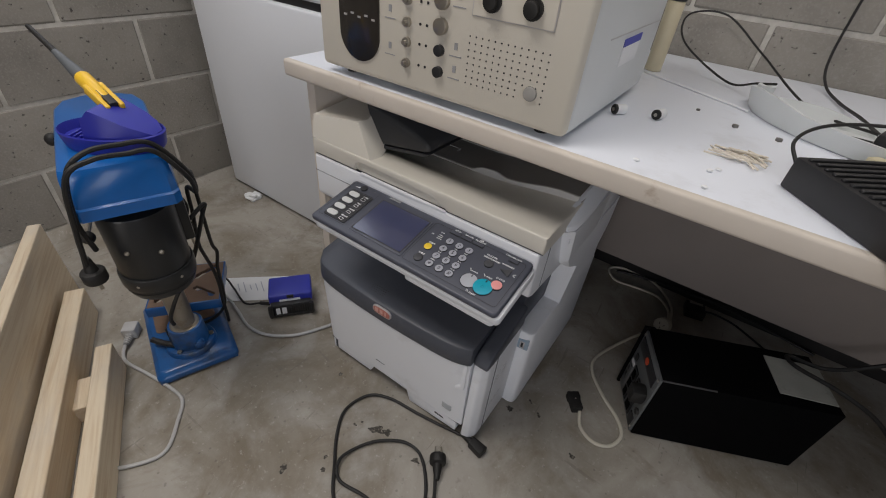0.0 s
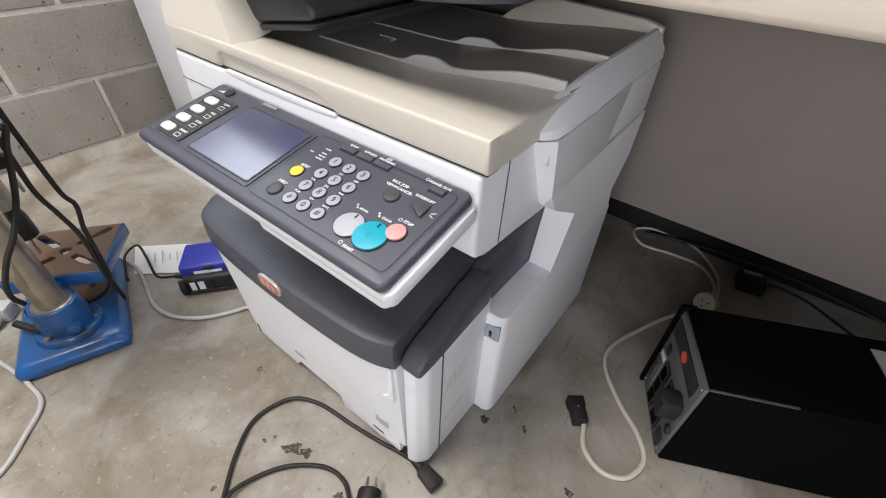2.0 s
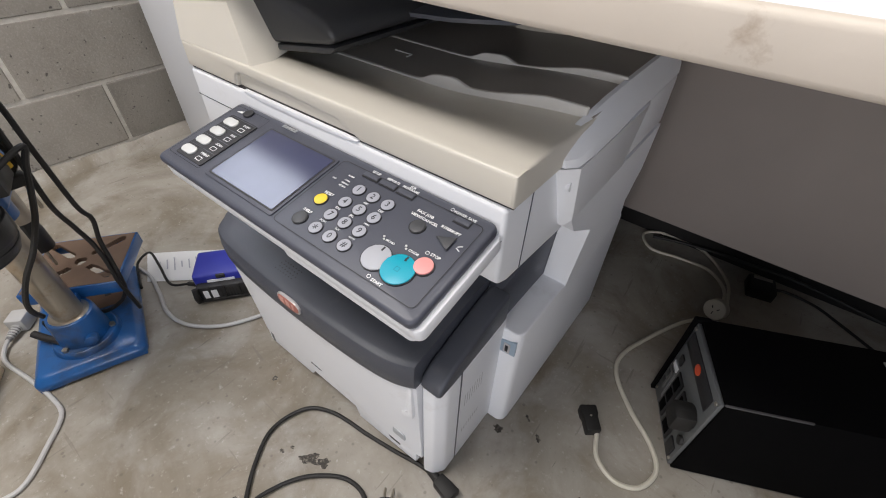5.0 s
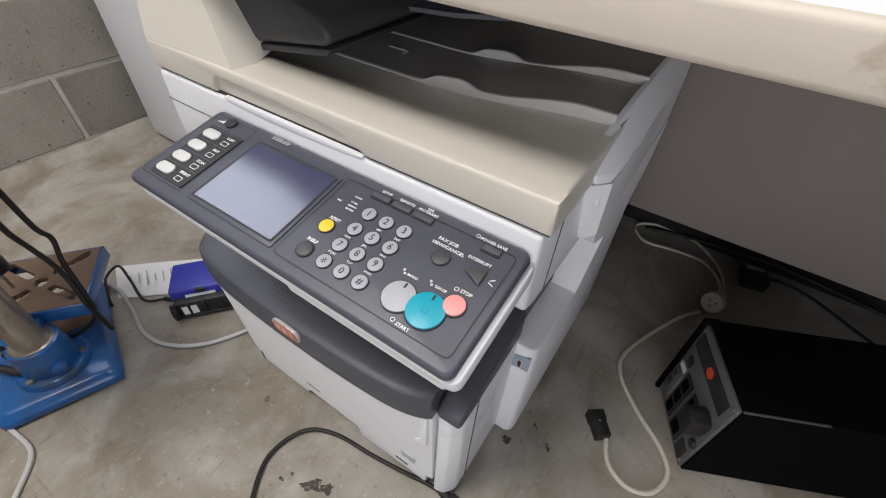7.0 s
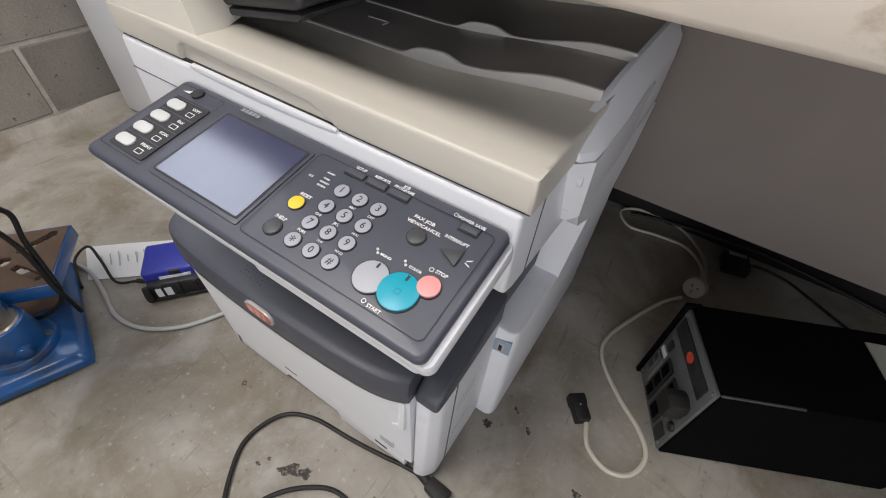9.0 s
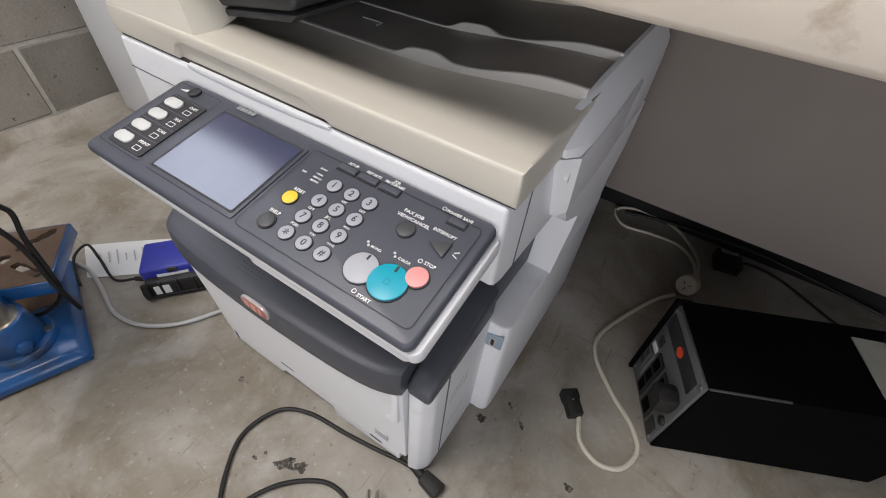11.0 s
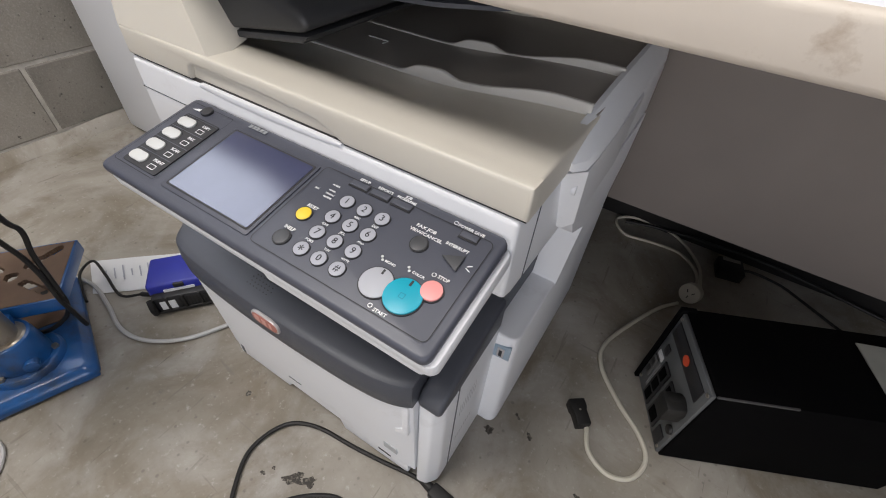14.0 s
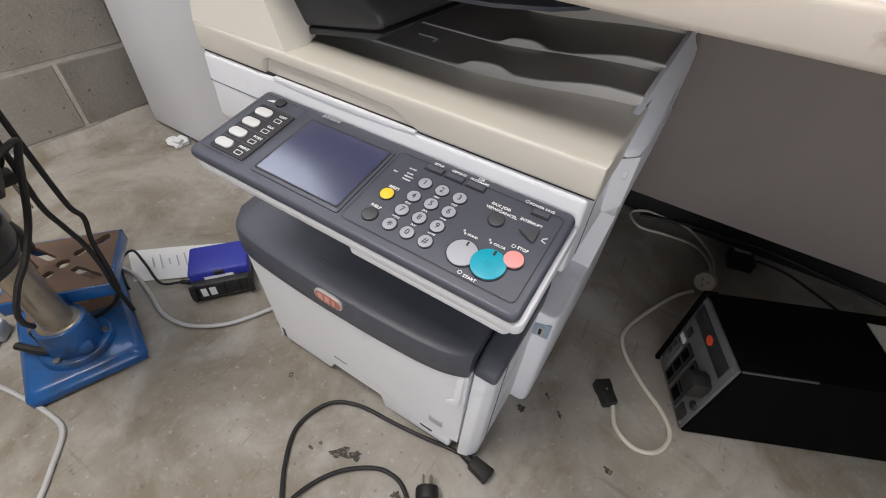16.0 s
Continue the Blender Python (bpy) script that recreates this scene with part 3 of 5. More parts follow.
M_RIB = mat("pale_grey_rib", (0.66, 0.64, 0.6), 0.45, var=0.03)
rib(0.668, "paper_stop")
rib(0.787, "paper_stop")
# cream tray plates, darkened so the colour carries part of their shade
M_SHADED_CREAM = mat("shaded_cream_plate", (0.33, 0.305, 0.275), 0.42, var=0.04, bump=0.05, bump_scale=800)
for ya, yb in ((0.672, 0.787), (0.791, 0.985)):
    part("tray_terrace", solid([[(x, ya, z), (x, yb, z), (x, yb, 0.559), (x, ya, 0.559)] for x, z in ((x, 0.570 + 0.0195 * smooth(-0.46, -0.2, x)) for x in [-0.60 + i * 0.421 / 30 for i in range(31)])]), M_SHADED_CREAM, lid, "cream paper path plate, darkened in colour for its shade")
part("size_mark", join(box(-0.535, -0.50, 0.737, 0.7385, 0.5705, 0.5722, 0), box(-0.5015, -0.50, 0.725, 0.7385, 0.5705, 0.5722, 0)), M_WKEY0, lid)
part("rear_rim", prism([(-0.48, 0.560), (-0.44, 0.588), (-0.382, 0.615), (-0.209, 0.607), (-0.178, 0.60), (-0.178, 0.560)], "y", 0.985, 1.0, 0.003), M_CREAM, lid)
part("feed_tray", solid([[(x, y0, z0), (x, y1, z1), (x, y1, z1 - 0.005), (x, y0, z0 - 0.005)] for x, y0, z0, y1, z1 in ((-0.56, 0.68, 0.640, 0.98, 0.668), (-0.40, 0.70, 0.646, 0.98, 0.672), (-0.33, 0.725, 0.650, 0.975, 0.676), (-0.295, 0.76, 0.652, 0.96, 0.678))]), M_CHAR, lid, "charcoal document feed tray")

# document feeder housing
feeder = part("document_feeder", bevel(solid([[(-0.742, 0.508, 0.594), (-0.574, 0.511, 0.594), (-0.57, 0.542, 0.594), (-0.60, 0.60, 0.594), (-0.60, 0.99, 0.594), (-0.742, 0.99, 0.594)], [(-0.742, 0.516, 0.643), (-0.622, 0.528, 0.657), (-0.612, 0.548, 0.66), (-0.632, 0.62, 0.692), (-0.632, 0.985, 0.697), (-0.742, 0.985, 0.692)]]), 0.004, 3, 12), M_CREAM, printer, "cream document feeder housing")
M_MOUTH = mat("dark_grey_plastic", (0.04, 0.041, 0.044), 0.45, var=0.06, scale=20, bump=0.1, bump_scale=1200)
part("feed_mouth", prism([(-0.605, 0.607), (-0.47, 0.629), (-0.459, 0.637), (-0.468, 0.650), (-0.505, 0.663), (-0.63, 0.69)], "y", 0.558, 0.93, 0.009, 4), M_MOUTH, feeder, "charcoal feeder mouth")
part("mouth_lip", prism([(-0.608, 0.596), (-0.475, 0.617), (-0.463, 0.6275), (-0.60, 0.6055)], "y", 0.562, 0.93, 0.003), M_MOUTH, feeder)

# ---- control panel ----
PS, PC = 0.2134, 0.4324  # slope and height of the panel's face
PANEL = Matrix.Translation((-0.614, 0.38, PS * 0.38 + PC)) @ Matrix.Rotation(math.atan(PS), 4, "X")


def on_panel(name, bm, material, parent, label=""):
    bm.transform(PANEL)
    return part(name, bm, material, parent, label)


def rounded(u0, u1, v0, v1, r, k=6):
    out = []
    for cx, cy, a0 in ((u1 - r, v1 - r, 0), (u0 + r, v1 - r, 90), (u0 + r, v0 + r, 180), (u1 - r, v0 + r, 270)):
        out += [(cx + r * math.cos(radians(a0 + 90 * i / k)), cy + r * math.sin(radians(a0 + 90 * i / k))) for i in range(k + 1)]
    return out


bezel = on_panel("control_panel", bevel(prism(rounded(0.002, 0.4285, -0.004, 0.1275, 0.009), "z", -0.013, -0.0008, 0), 0.0045, 3, 50), M_PANEL, printer, "slate grey control panel")
on_panel("panel_shell", prism(rounded(0.005, 0.433, -0.003, 0.1265, 0.009), "z", -0.031, -0.0128, 0.003, 2, 50), M_PWHITE, bezel, "white underside of the panel")
on_panel("panel_lug", prism(rounded(0.235, 0.4225, -0.0025, 0.12, 0.008), "z", -0.043, -0.030, 0.003, 2, 50), M_PWHITE, bezel)
on_panel("panel_neck", box(0.02, 0.41, 0.10, 0.16, -0.045, -0.014, 0.004), M_PWHITE, bezel)
M_SCREEN = mat("lcd_glass", (0.045, 0.052, 0.115), 0.2, var=0.12, scale=30)
M_SCREEN.node_tree.nodes["Principled BSDF"].inputs["IOR"].default_value = 1.9
M_KEY = mat("grey_key", (0.36, 0.37, 0.42), 0.45, var=0.03)
M_TEXT = mat("panel_print", (0.82, 0.83, 0.84), 0.6, var=0.02)
M_DKEY = mat("dark_key", (0.055, 0.057, 0.063), 0.4)
M_GROOVE = mat("panel_groove", (0.02, 0.02, 0.023), 0.6)
# screen in a sunken frame
on_panel("screen_frame", prism(rounded(0.094, 0.222, 0.010, 0.1115, 0.003), "z", -0.001, 0.0006, 0.0005), M_PANEL, bezel)
on_panel("screen_gap", prism(rounded(0.0975, 0.2185, 0.0145, 0.1085, 0.002), "z", -0.0005, 0.0009, 0), M_GROOVE, bezel)
on_panel("screen", prism(rounded(0.100, 0.2165, 0.0165, 0.1065, 0.002), "z", 0.0, 0.0013, 0), M_SCREEN, bezel, "switched-off touch screen")
# groove outlines
def outline(u0, u1, v0, v1, r, w=0.0007):
    pts = rounded(u0, u1, v0, v1, r)
    bm = bmesh.new()
    cx, cy = (u0 + u1) / 2, (v0 + v1) / 2
    a = [bm.verts.new((p[0], p[1], 0.0004)) for p in pts]
    inner = rounded(u0 + w, u1 - w, v0 + w, v1 - w, max(r - w, 0.0005))
    b = [bm.verts.new((p[0], p[1], 0.0004)) for p in inner]
    for i in range(len(a)):
        j = (i + 1) % len(a)
        bm.faces.new((a[i], a[j], b[j], b[i]))
    return bm


on_panel("groove", outline(0.2265, 0.4195, 0.0085, 0.1155, 0.006), M_GROOVE, bezel)
on_panel("groove", outline(0.0105, 0.081, 0.0105, 0.119, 0.004), M_GROOVE, bezel)
on_panel("mode_field", prism(rounded(0.021, 0.0775, 0.0145, 0.101, 0.003), "z", -0.0005, 0.0005, 0), M_GROOVE, bezel, "black strip behind the mode keys")
M_WKEY = mat("white_key", (0.6, 0.61, 0.6), 0.4, var=0.02)
for i, word in enumerate(("PRINT", "SCAN", "FAX", "COPY")):
    v = 0.0258 + i * 0.0209
    key = on_panel("mode_key", prism(rounded(0.0232, 0.0492, v - 0.0066, v + 0.0066, 0.0064), "z", 0.0, 0.0026, 0.0009), M_WKEY, bezel, "white oval key")
    writing("mode_word", word, PANEL @ pose(0.0645, v + 0.0042, 0.0008), 0.005, M_TEXT, bezel, width=0.0032 * len(word), bold=0.015)
    bm = outline(0.0585, 0.069, v - 0.0072, v - 0.0008, 0.001, 0.0009)
    bm.transform(Matrix.Translation((0, 0, 0.0006)))
    on_panel("mode_icon", bm, M_TEXT, bezel)
    on_panel("mode_divider", box(0.0225, 0.076, v + 0.0101, v + 0.0107, 0.0004, 0.0009, 0), M_PANEL, bezel)
on_panel("contrast_dial", cyl((0.040, 0.1135, -0.002), 0.0075, 0.004, "z", 24, b=0.001), M_GROOVE, bezel)
on_panel("contrast_mark", prism([(0.020, 0.109), (0.031, 0.109), (0.031, 0.1135)], "z", 0.0, 0.0007, 0), M_TEXT, bezel)
for i in range(5):
    on_panel("model_bar", prism([(0.105 + i * 0.0056, 0.1185), (0.1095 + i * 0.0056, 0.1185), (0.1100 + i * 0.0056, 0.1232), (0.1055 + i * 0.0056, 0.1232)], "z", 0.0, 0.0006, 0), mat("model_print", (0.3, 0.31, 0.32), 0.4) if i == 0 else bpy.data.materials["model_print"], bezel)
# number keys
for r, row in enumerate(("123", "456", "789", "*0#")):
    for c, ch in enumerate(row):
        u, v = 0.2762 + c * 0.0209, 0.0882 - r * 0.0208
        on_panel("key_ring", cyl((u, v, -0.0008), 0.0079, 0.0014, "z", 28), M_GROOVE, bezel)
        k = on_panel("number_key", cyl((u, v, 0), 0.0071, 0.0012, "z", 28, b=0.0005), M_KEY, bezel)
        writing("digit", ch, PANEL @ pose(u, v - (0.0025 if ch == "*" else 0), 0.0013), 0.0095 if ch != "*" else 0.014, M_GROOVE, k)
for (c, r), word in {(1, 0): "ABC", (2, 0): "DEF", (0, 1): "GHI", (1, 1): "JKL", (2, 1): "MNO", (0, 2): "PQRS", (1, 2): "TUV", (2, 2): "WXYZ"}.items():
    writing("letters", word, PANEL @ pose(0.2762 + c * 0.0209, 0.0882 - r * 0.0208 - 0.0105, 0.0003), 0.0038, M_TEXT, bezel, width=0.0021 * len(word))


def round_key(name, u, v, r, material, label="", h=0.0016):
    on_panel("key_ring", cyl((u, v, -0.0008), r + 0.0009, 0.0014, "z", 40), M_GROOVE, bezel)
    return on_panel(name, cyl((u, v, 0), r, h, "z", 40, b=0.0008), material, bezel, label)


round_key("reset_key", 0.2502, 0.0565, 0.0074, mat("yellow_key", (0.85, 0.6, 0.04), 0.4), "yellow reset key")
round_key("help_key", 0.2515, 0.0262, 0.0078, M_DKEY)
round_key("fax_job_key", 0.3628, 0.0822, 0.0078, M_DKEY)
round_key("mono_start_key", 0.3548, 0.0322, 0.0146, mat("pale_grey_key", (0.38, 0.39, 0.43), 0.45), "pale grey start key")
round_key("color_start_key", 0.3812, 0.0332, 0.0166, mat("teal_key", (0.0, 0.32, 0.44), 0.38), "turquoise start key", 0.002)
round_key("stop_key", 0.3985, 0.0486, 0.0094, mat("pink_key", (0.75, 0.3, 0.29), 0.42), "pink stop key", 0.0024)
on_panel("key_notch", box(0.3535, 0.3555, 0.0405, 0.0455, 0.001, 0.0018, 0), M_GROOVE, bezel)
on_panel("key_notch", box(0.380, 0.3822, 0.043, 0.0485, 0.001, 0.0022, 0), M_GROOVE, bezel)
bm = outline(0.3785, 0.3835, 0.030, 0.035, 0.0005, 0.0006)
bm.transform(Matrix.Translation((0, 0, 0.0018)))
on_panel("start_mark", bm, mat("faint_teal_mark", (0.0, 0.2, 0.28), 0.4), bezel)
on_panel("interrupt_key", prism([(0.3865, 0.0818), (0.405, 0.0735), (0.405, 0.0905)], "z", 0.0, 0.0025, 0.0008), M_DKEY, bezel)
for u, v, w in ((0.2736, 0.1108, 0.0112), (0.2986, 0.1108, 0.0112), (0.3238, 0.1108, 0.0112), (0.3965, 0.1105, 0.0092)):
    on_panel("key_slot", box(u - w, u + w, v - 0.0046, v + 0.0038, -0.0005, 0.0004, 0), M_GROOVE, bezel)
    on_panel("flat_key", box(u - w + 0.0008, u + w - 0.0008, v - 0.0030, v + 0.0034, 0.0, 0.0016, 0.0006), M_PANEL, bezel)
for word, u, v, h, w in (("SETUP", 0.2745, 0.118, 0.0046, 0.012), ("REPORTS", 0.2995, 0.118, 0.0046, 0.0172), ("JOB", 0.3245, 0.1216, 0.0044, 0.007), ("PROGRAMS", 0.3242, 0.1178, 0.0044, 0.0215), ("POWER SAVE", 0.3945, 0.1174, 0.0048, 0.026), ("INTERRUPT", 0.3935, 0.0955, 0.0046, 0.0225), ("FAX JOB", 0.3592, 0.0992, 0.0046, 0.0205), ("VIEW/CANCEL", 0.3625, 0.0932, 0.0046, 0.034), ("RESET", 0.252, 0.0668, 0.0048, 0.0125), ("?HELP", 0.2508, 0.0372, 0.0052, 0.0125), ("ALARM", 0.2535, 0.099, 0.0036, 0.0085), ("COMM.", 0.2545, 0.0918, 0.0036, 0.008), ("MEMORY", 0.2555, 0.0872, 0.0036, 0.0108), ("RECEIVE", 0.2555, 0.0828, 0.0036, 0.0098), ("FAX", 0.2385, 0.0875, 0.0038, 0.0052), ("MONO", 0.3535, 0.0532, 0.0044, 0.0105), ("COLOR", 0.3805, 0.0557, 0.0044, 0.012), ("STOP", 0.4005, 0.063, 0.0048, 0.0108), ("START", 0.374, 0.0118, 0.0048, 0.0128)):
    writing("key_word", word, PANEL @ pose(u, v, 0.0003), h, M_TEXT, bezel, width=w, bold=0.018)
for u, v in ((0.3435, 0.0555), (0.3457, 0.0528), (0.3695, 0.058), (0.3717, 0.0553)):
    on_panel("status_lamp", cyl((u, v, 0), 0.0012, 0.0008, "z", 14), M_WKEY, bezel)
on_panel("power_mark", outline(0.3765, 0.3806, 0.1162, 0.1203, 0.002, 0.0006), M_TEXT, bezel)
on_panel("stop_mark", outline(0.3895, 0.3936, 0.0606, 0.0647, 0.002, 0.0006), M_TEXT, bezel)
on_panel("start_mark", outline(0.3615, 0.3656, 0.0112, 0.0153, 0.002, 0.0006), M_TEXT, bezel)
for dv, turn in ((0.0845, 35), (0.0805, -20)):
    bm = box(-0.0025, 0.0025, -0.0004, 0.0004, 0, 0.0004, 0)
    bm.transform(pose(0.4125, dv, 0.0, 0, 0, turn))
    on_panel("interrupt_mark", bm, M_TEXT, bezel)

# ---- more materials ----
M_BLUE = mat("blue_enamel", (0.012, 0.1, 0.32), 0.3, var=0.1, scale=15, bump=0.08, bump_scale=200, stain=(0.03, 0.04, 0.06), stain_scale=11, stain_lo=0.5, stain_hi=0.72, coat=0.25)
M_COVER = mat("bright_blue_enamel", (0.006, 0.115, 0.4), 0.28, var=0.06, scale=10, coat=0.25, stain=(0.02, 0.09, 0.26), stain_scale=8, stain_lo=0.58, stain_hi=0.8)
M_PURPLE = mat("violet_blue_plastic", (0.025, 0.03, 0.33), 0.4, var=0.05)
M_STEEL = mat("dull_steel", (0.42, 0.39, 0.34), 0.32, 0.85, var=0.15, scale=30, stain=(0.3, 0.24, 0.17), stain_scale=25)
M_RUST = mat("rusty_brown_table", (0.2, 0.13, 0.09), 0.6, 0.2, var=0.2, scale=25, bump=0.15, bump_scale=200, stain=(0.1, 0.07, 0.05), stain_scale=12)
M_MOTOR = mat("black_motor_paint", (0.015, 0.016, 0.017), 0.35, var=0.1, bump=0.1, bump_scale=300)
M_RUBBER = mat("black_rubber", (0.01, 0.0095, 0.009), 0.55, var=0.2, scale=60, bump=0.3, bump_scale=500)
M_GCABLE = mat("grey_white_cable", (0.5, 0.5, 0.5), 0.5, var=0.06, scale=60)
M_CCABLE = mat("cream_cable", (0.6, 0.57, 0.48), 0.5, var=0.06, scale=60)
M_YELLOW = mat("yellow_plastic", (0.8, 0.5, 0.03), 0.4)
M_PAPER = mat("white_paper", (0.78, 0.79, 0.8), 0.8, var=0.03, bump=0.1, bump_scale=30)
M_PRINT = mat("grey_print", (0.3, 0.3, 0.31), 0.8)
M_RUPS = mat("ups_silver_plate", (0.15, 0.158, 0.162), 0.4, 0.3, var=0.06)
M_RED = mat("red_lens", (0.75, 0.09, 0.03), 0.3)
M_ALU = mat("scuffed_aluminium", (0.4, 0.41, 0.37), 0.55, 0.0, var=0.25, scale=20, stain=(0.26, 0.25, 0.21), stain_scale=30)
M_BEIGE = mat("beige_instrument_casing", (0.62, 0.58, 0.5), 0.5, var=0.03, scale=10, bump=0.1, bump_scale=600)
M_PALE = mat("pale_grey_casing", (0.66, 0.68, 0.68), 0.45, var=0.03, scale=10, bump=0.08, bump_scale=600)
M_GLASS = mat("smoked_window", (0.03, 0.026, 0.022), 0.12, var=0.3, scale=12)
M_STAIN = mat("dark_oil_stain", (0.05, 0.044, 0.037), 0.75, var=0.5, scale=150, stain=(0.2, 0.18, 0.15), stain_scale=160, stain_lo=0.5, stain_hi=0.62)


def cord(name, pts, r, material, label, n=8, group=""):
    return tagged(part(name, tube(pts, r, n), material), label, "cable", group)


# ---- drill press ----
drill = thing("drill_press", pose(-0.84, 0.262, 0, 0, 0, 160.4), "blue bench drill press with black motor standing on the floor", "drill press")
DL = BASE["drill_press"]


def dp(name, bm, material, parent=drill, label=""):
    return part(name, bm, material, parent, label, world=False)


base = dp("base", solid([[(x, y, z) for x, y in rounded(k, 0.30 - k, k, 0.193 - k, 0.016, 5)] for z, k in ((0.006, 0.001), (0.008, 0.0), (0.019, 0.0), (0.022, 0.0015), (0.032, 0.0105), (0.034, 0.014))]), M_BLUE, drill, "blue cast base plate with scuffs")
dp("machined_patch", prism(rounded(0.155, 0.283, 0.022, 0.171, 0.012), "z", 0.033, 0.0354, 0.0006), M_RUST, base, "brown machined ground of the base")
for x0 in (0.004, 0.25):
    for y0 in (0.004, 0.149):
        dp("foot", box(x0, x0 + 0.045, y0, y0 + 0.04, 0, 0.01, 0.002), M_BLUE, base)
dp("flange", cyl((0.085, 0.0965, 0.033), 0.062, 0.014, "z", 40, r2=0.057, b=0.002), M_BLUE)
dp("collar", cyl((0.085, 0.0965, 0.045), 0.046, 0.064, "z", 36, r2=0.041, b=0.004), M_BLUE)
for a in (20, 140, 260):
    dp("bolt", cyl((0.085 + 0.05 * math.cos(radians(a)), 0.0965 + 0.05 * math.sin(radians(a)), 0.046), 0.006, 0.007, "z", 6), M_STEEL)
dp("clamp_lever", tube([(0.066, 0.128, 0.056), (0.088, 0.152, 0.055), (0.118, 0.180, 0.057)], 0.0075, 6), M_BLACK)
dp("collar_ring", cyl((0.085, 0.0965, 0.107), 0.0375, 0.0045, "z", 36, r2=0.032), M_STEEL)
dp("collar_split", box(0.082, 0.088, 0.136, 0.1415, 0.052, 0.106, 0), M_BLACK)
dp("clamp_boss", cyl((0.035, 0.08, 0.06), 0.012, 0.03, "x", 18, b=0.002), M_BLUE)
dp("column", cyl((0.085, 0.0965, 0.06), 0.0255, 0.50, "z", 40), M_STEEL, drill, "dull steel column")
# motor, head and pulley cover
motor = dp("motor", cyl((-0.05, 0.092, 0.372), 0.062, 0.175, "z", 40, b=0.004), M_MOTOR, drill, "black motor")
dp("end_bell", cyl((-0.05, 0.092, 0.358), 0.056, 0.02, "z", 40, r2=0.064, b=0.003), M_MOTOR, motor)
dp("motor_band", cyl((-0.05, 0.092, 0.385), 0.066, 0.03, "z", 40, b=0.003), M_MOTOR, motor)
dp("terminal_box", box(-0.035, 0.035, 0.012, 0.05, 0.43, 0.52, 0.005), M_MOTOR)
dp("motor_bracket", box(-0.03, 0.11, 0.06, 0.13, 0.50, 0.565, 0.006), M_MOTOR)
for z, y in ((0.40, 0.06), (0.47, 0.075), (0.40, 0.13), (0.48, 0.125)):
    a = math.acos(max(-1, min(1, (y - 0.092) / 0.063)))
    dp("motor_screw", ball((-0.05 - 0.063 * math.sin(a), y, z), 0.0045, seg=10), M_STEEL)
dp("head", join(box(0.06, 0.22, 0.055, 0.135, 0.36, 0.565, 0.01, 3), cyl((0.085, 0.0965, 0.34), 0.04, 0.2, "z", 32)), M_BLUE, drill, "blue cast head")
dp("quill", cyl((0.19, 0.0965, 0.27), 0.02, 0.1, "z", 28), M_STEEL)
dp("chuck", join(cyl((0.19, 0.0965, 0.20), 0.021, 0.045, "z", 28, b=0.003), cyl((0.19, 0.0965, 0.245), 0.021, 0.03, "z", 28, r2=0.014)), M_MOTOR, drill, "dark drill chuck")
dp("drill_bit", cyl((0.19, 0.0965, 0.155), 0.003, 0.05, "z", 10), M_STEEL)


def cover_ring(z, grow):
    pts = [(-0.112, 0.169), (-0.122, 0.158), (-0.122, 0.026), (-0.112, 0.015), (0.06, 0.012), (0.19, 0.012), (0.242, 0.028), (0.265, 0.065), (0.265, 0.12), (0.242, 0.157), (0.19, 0.172), (0.06, 0.172)]
    c = (0.07, 0.092)
    return [(c[0] + (x - c[0]) * grow, c[1] + (y - c[1]) * grow, z) for x, y in pts]


cover = dp("pulley_cover", bevel(solid([cover_ring(0.566, 0.98), cover_ring(0.566, 1.0), cover_ring(0.586, 1.0), cover_ring(0.589, 0.982), cover_ring(0.636, 0.945), cover_ring(0.647, 0.915), cover_ring(0.65, 0.87)]), 0.004, 2, 20), M_COVER, drill, "bright blue belt cover")
dp("cover_screw", cyl((0.0, 0.09, 0.648), 0.006, 0.006, "z", 16, b=0.001), M_STEEL, cover)
dp("feed_hub", cyl((0.17, 0.135, 0.45), 0.018, 0.045, "y", 24, b=0.002), M_STEEL)
for dx, dz in ((0.02, 0.13), (-0.115, -0.01), (0.1, -0.075)):
    arm = dp("feed_arm", tube([(0.17, 0.172, 0.45), (0.17 + dx * 0.5, 0.18, 0.45 + dz * 0.5), (0.17 + dx, 0.188, 0.45 + dz)], 0.004, 4), M_STEEL)
    dp("knob", ball((0.17 + dx * 1.06, 0.189, 0.45 + dz * 1.06), 0.013, seg=16), M_RUBBER, arm, "black ball knob")
# slotted work table, turned aside
TT = DL.inverted() @ pose(-0.935, 0.292, 0.134, 0, 0, 143)


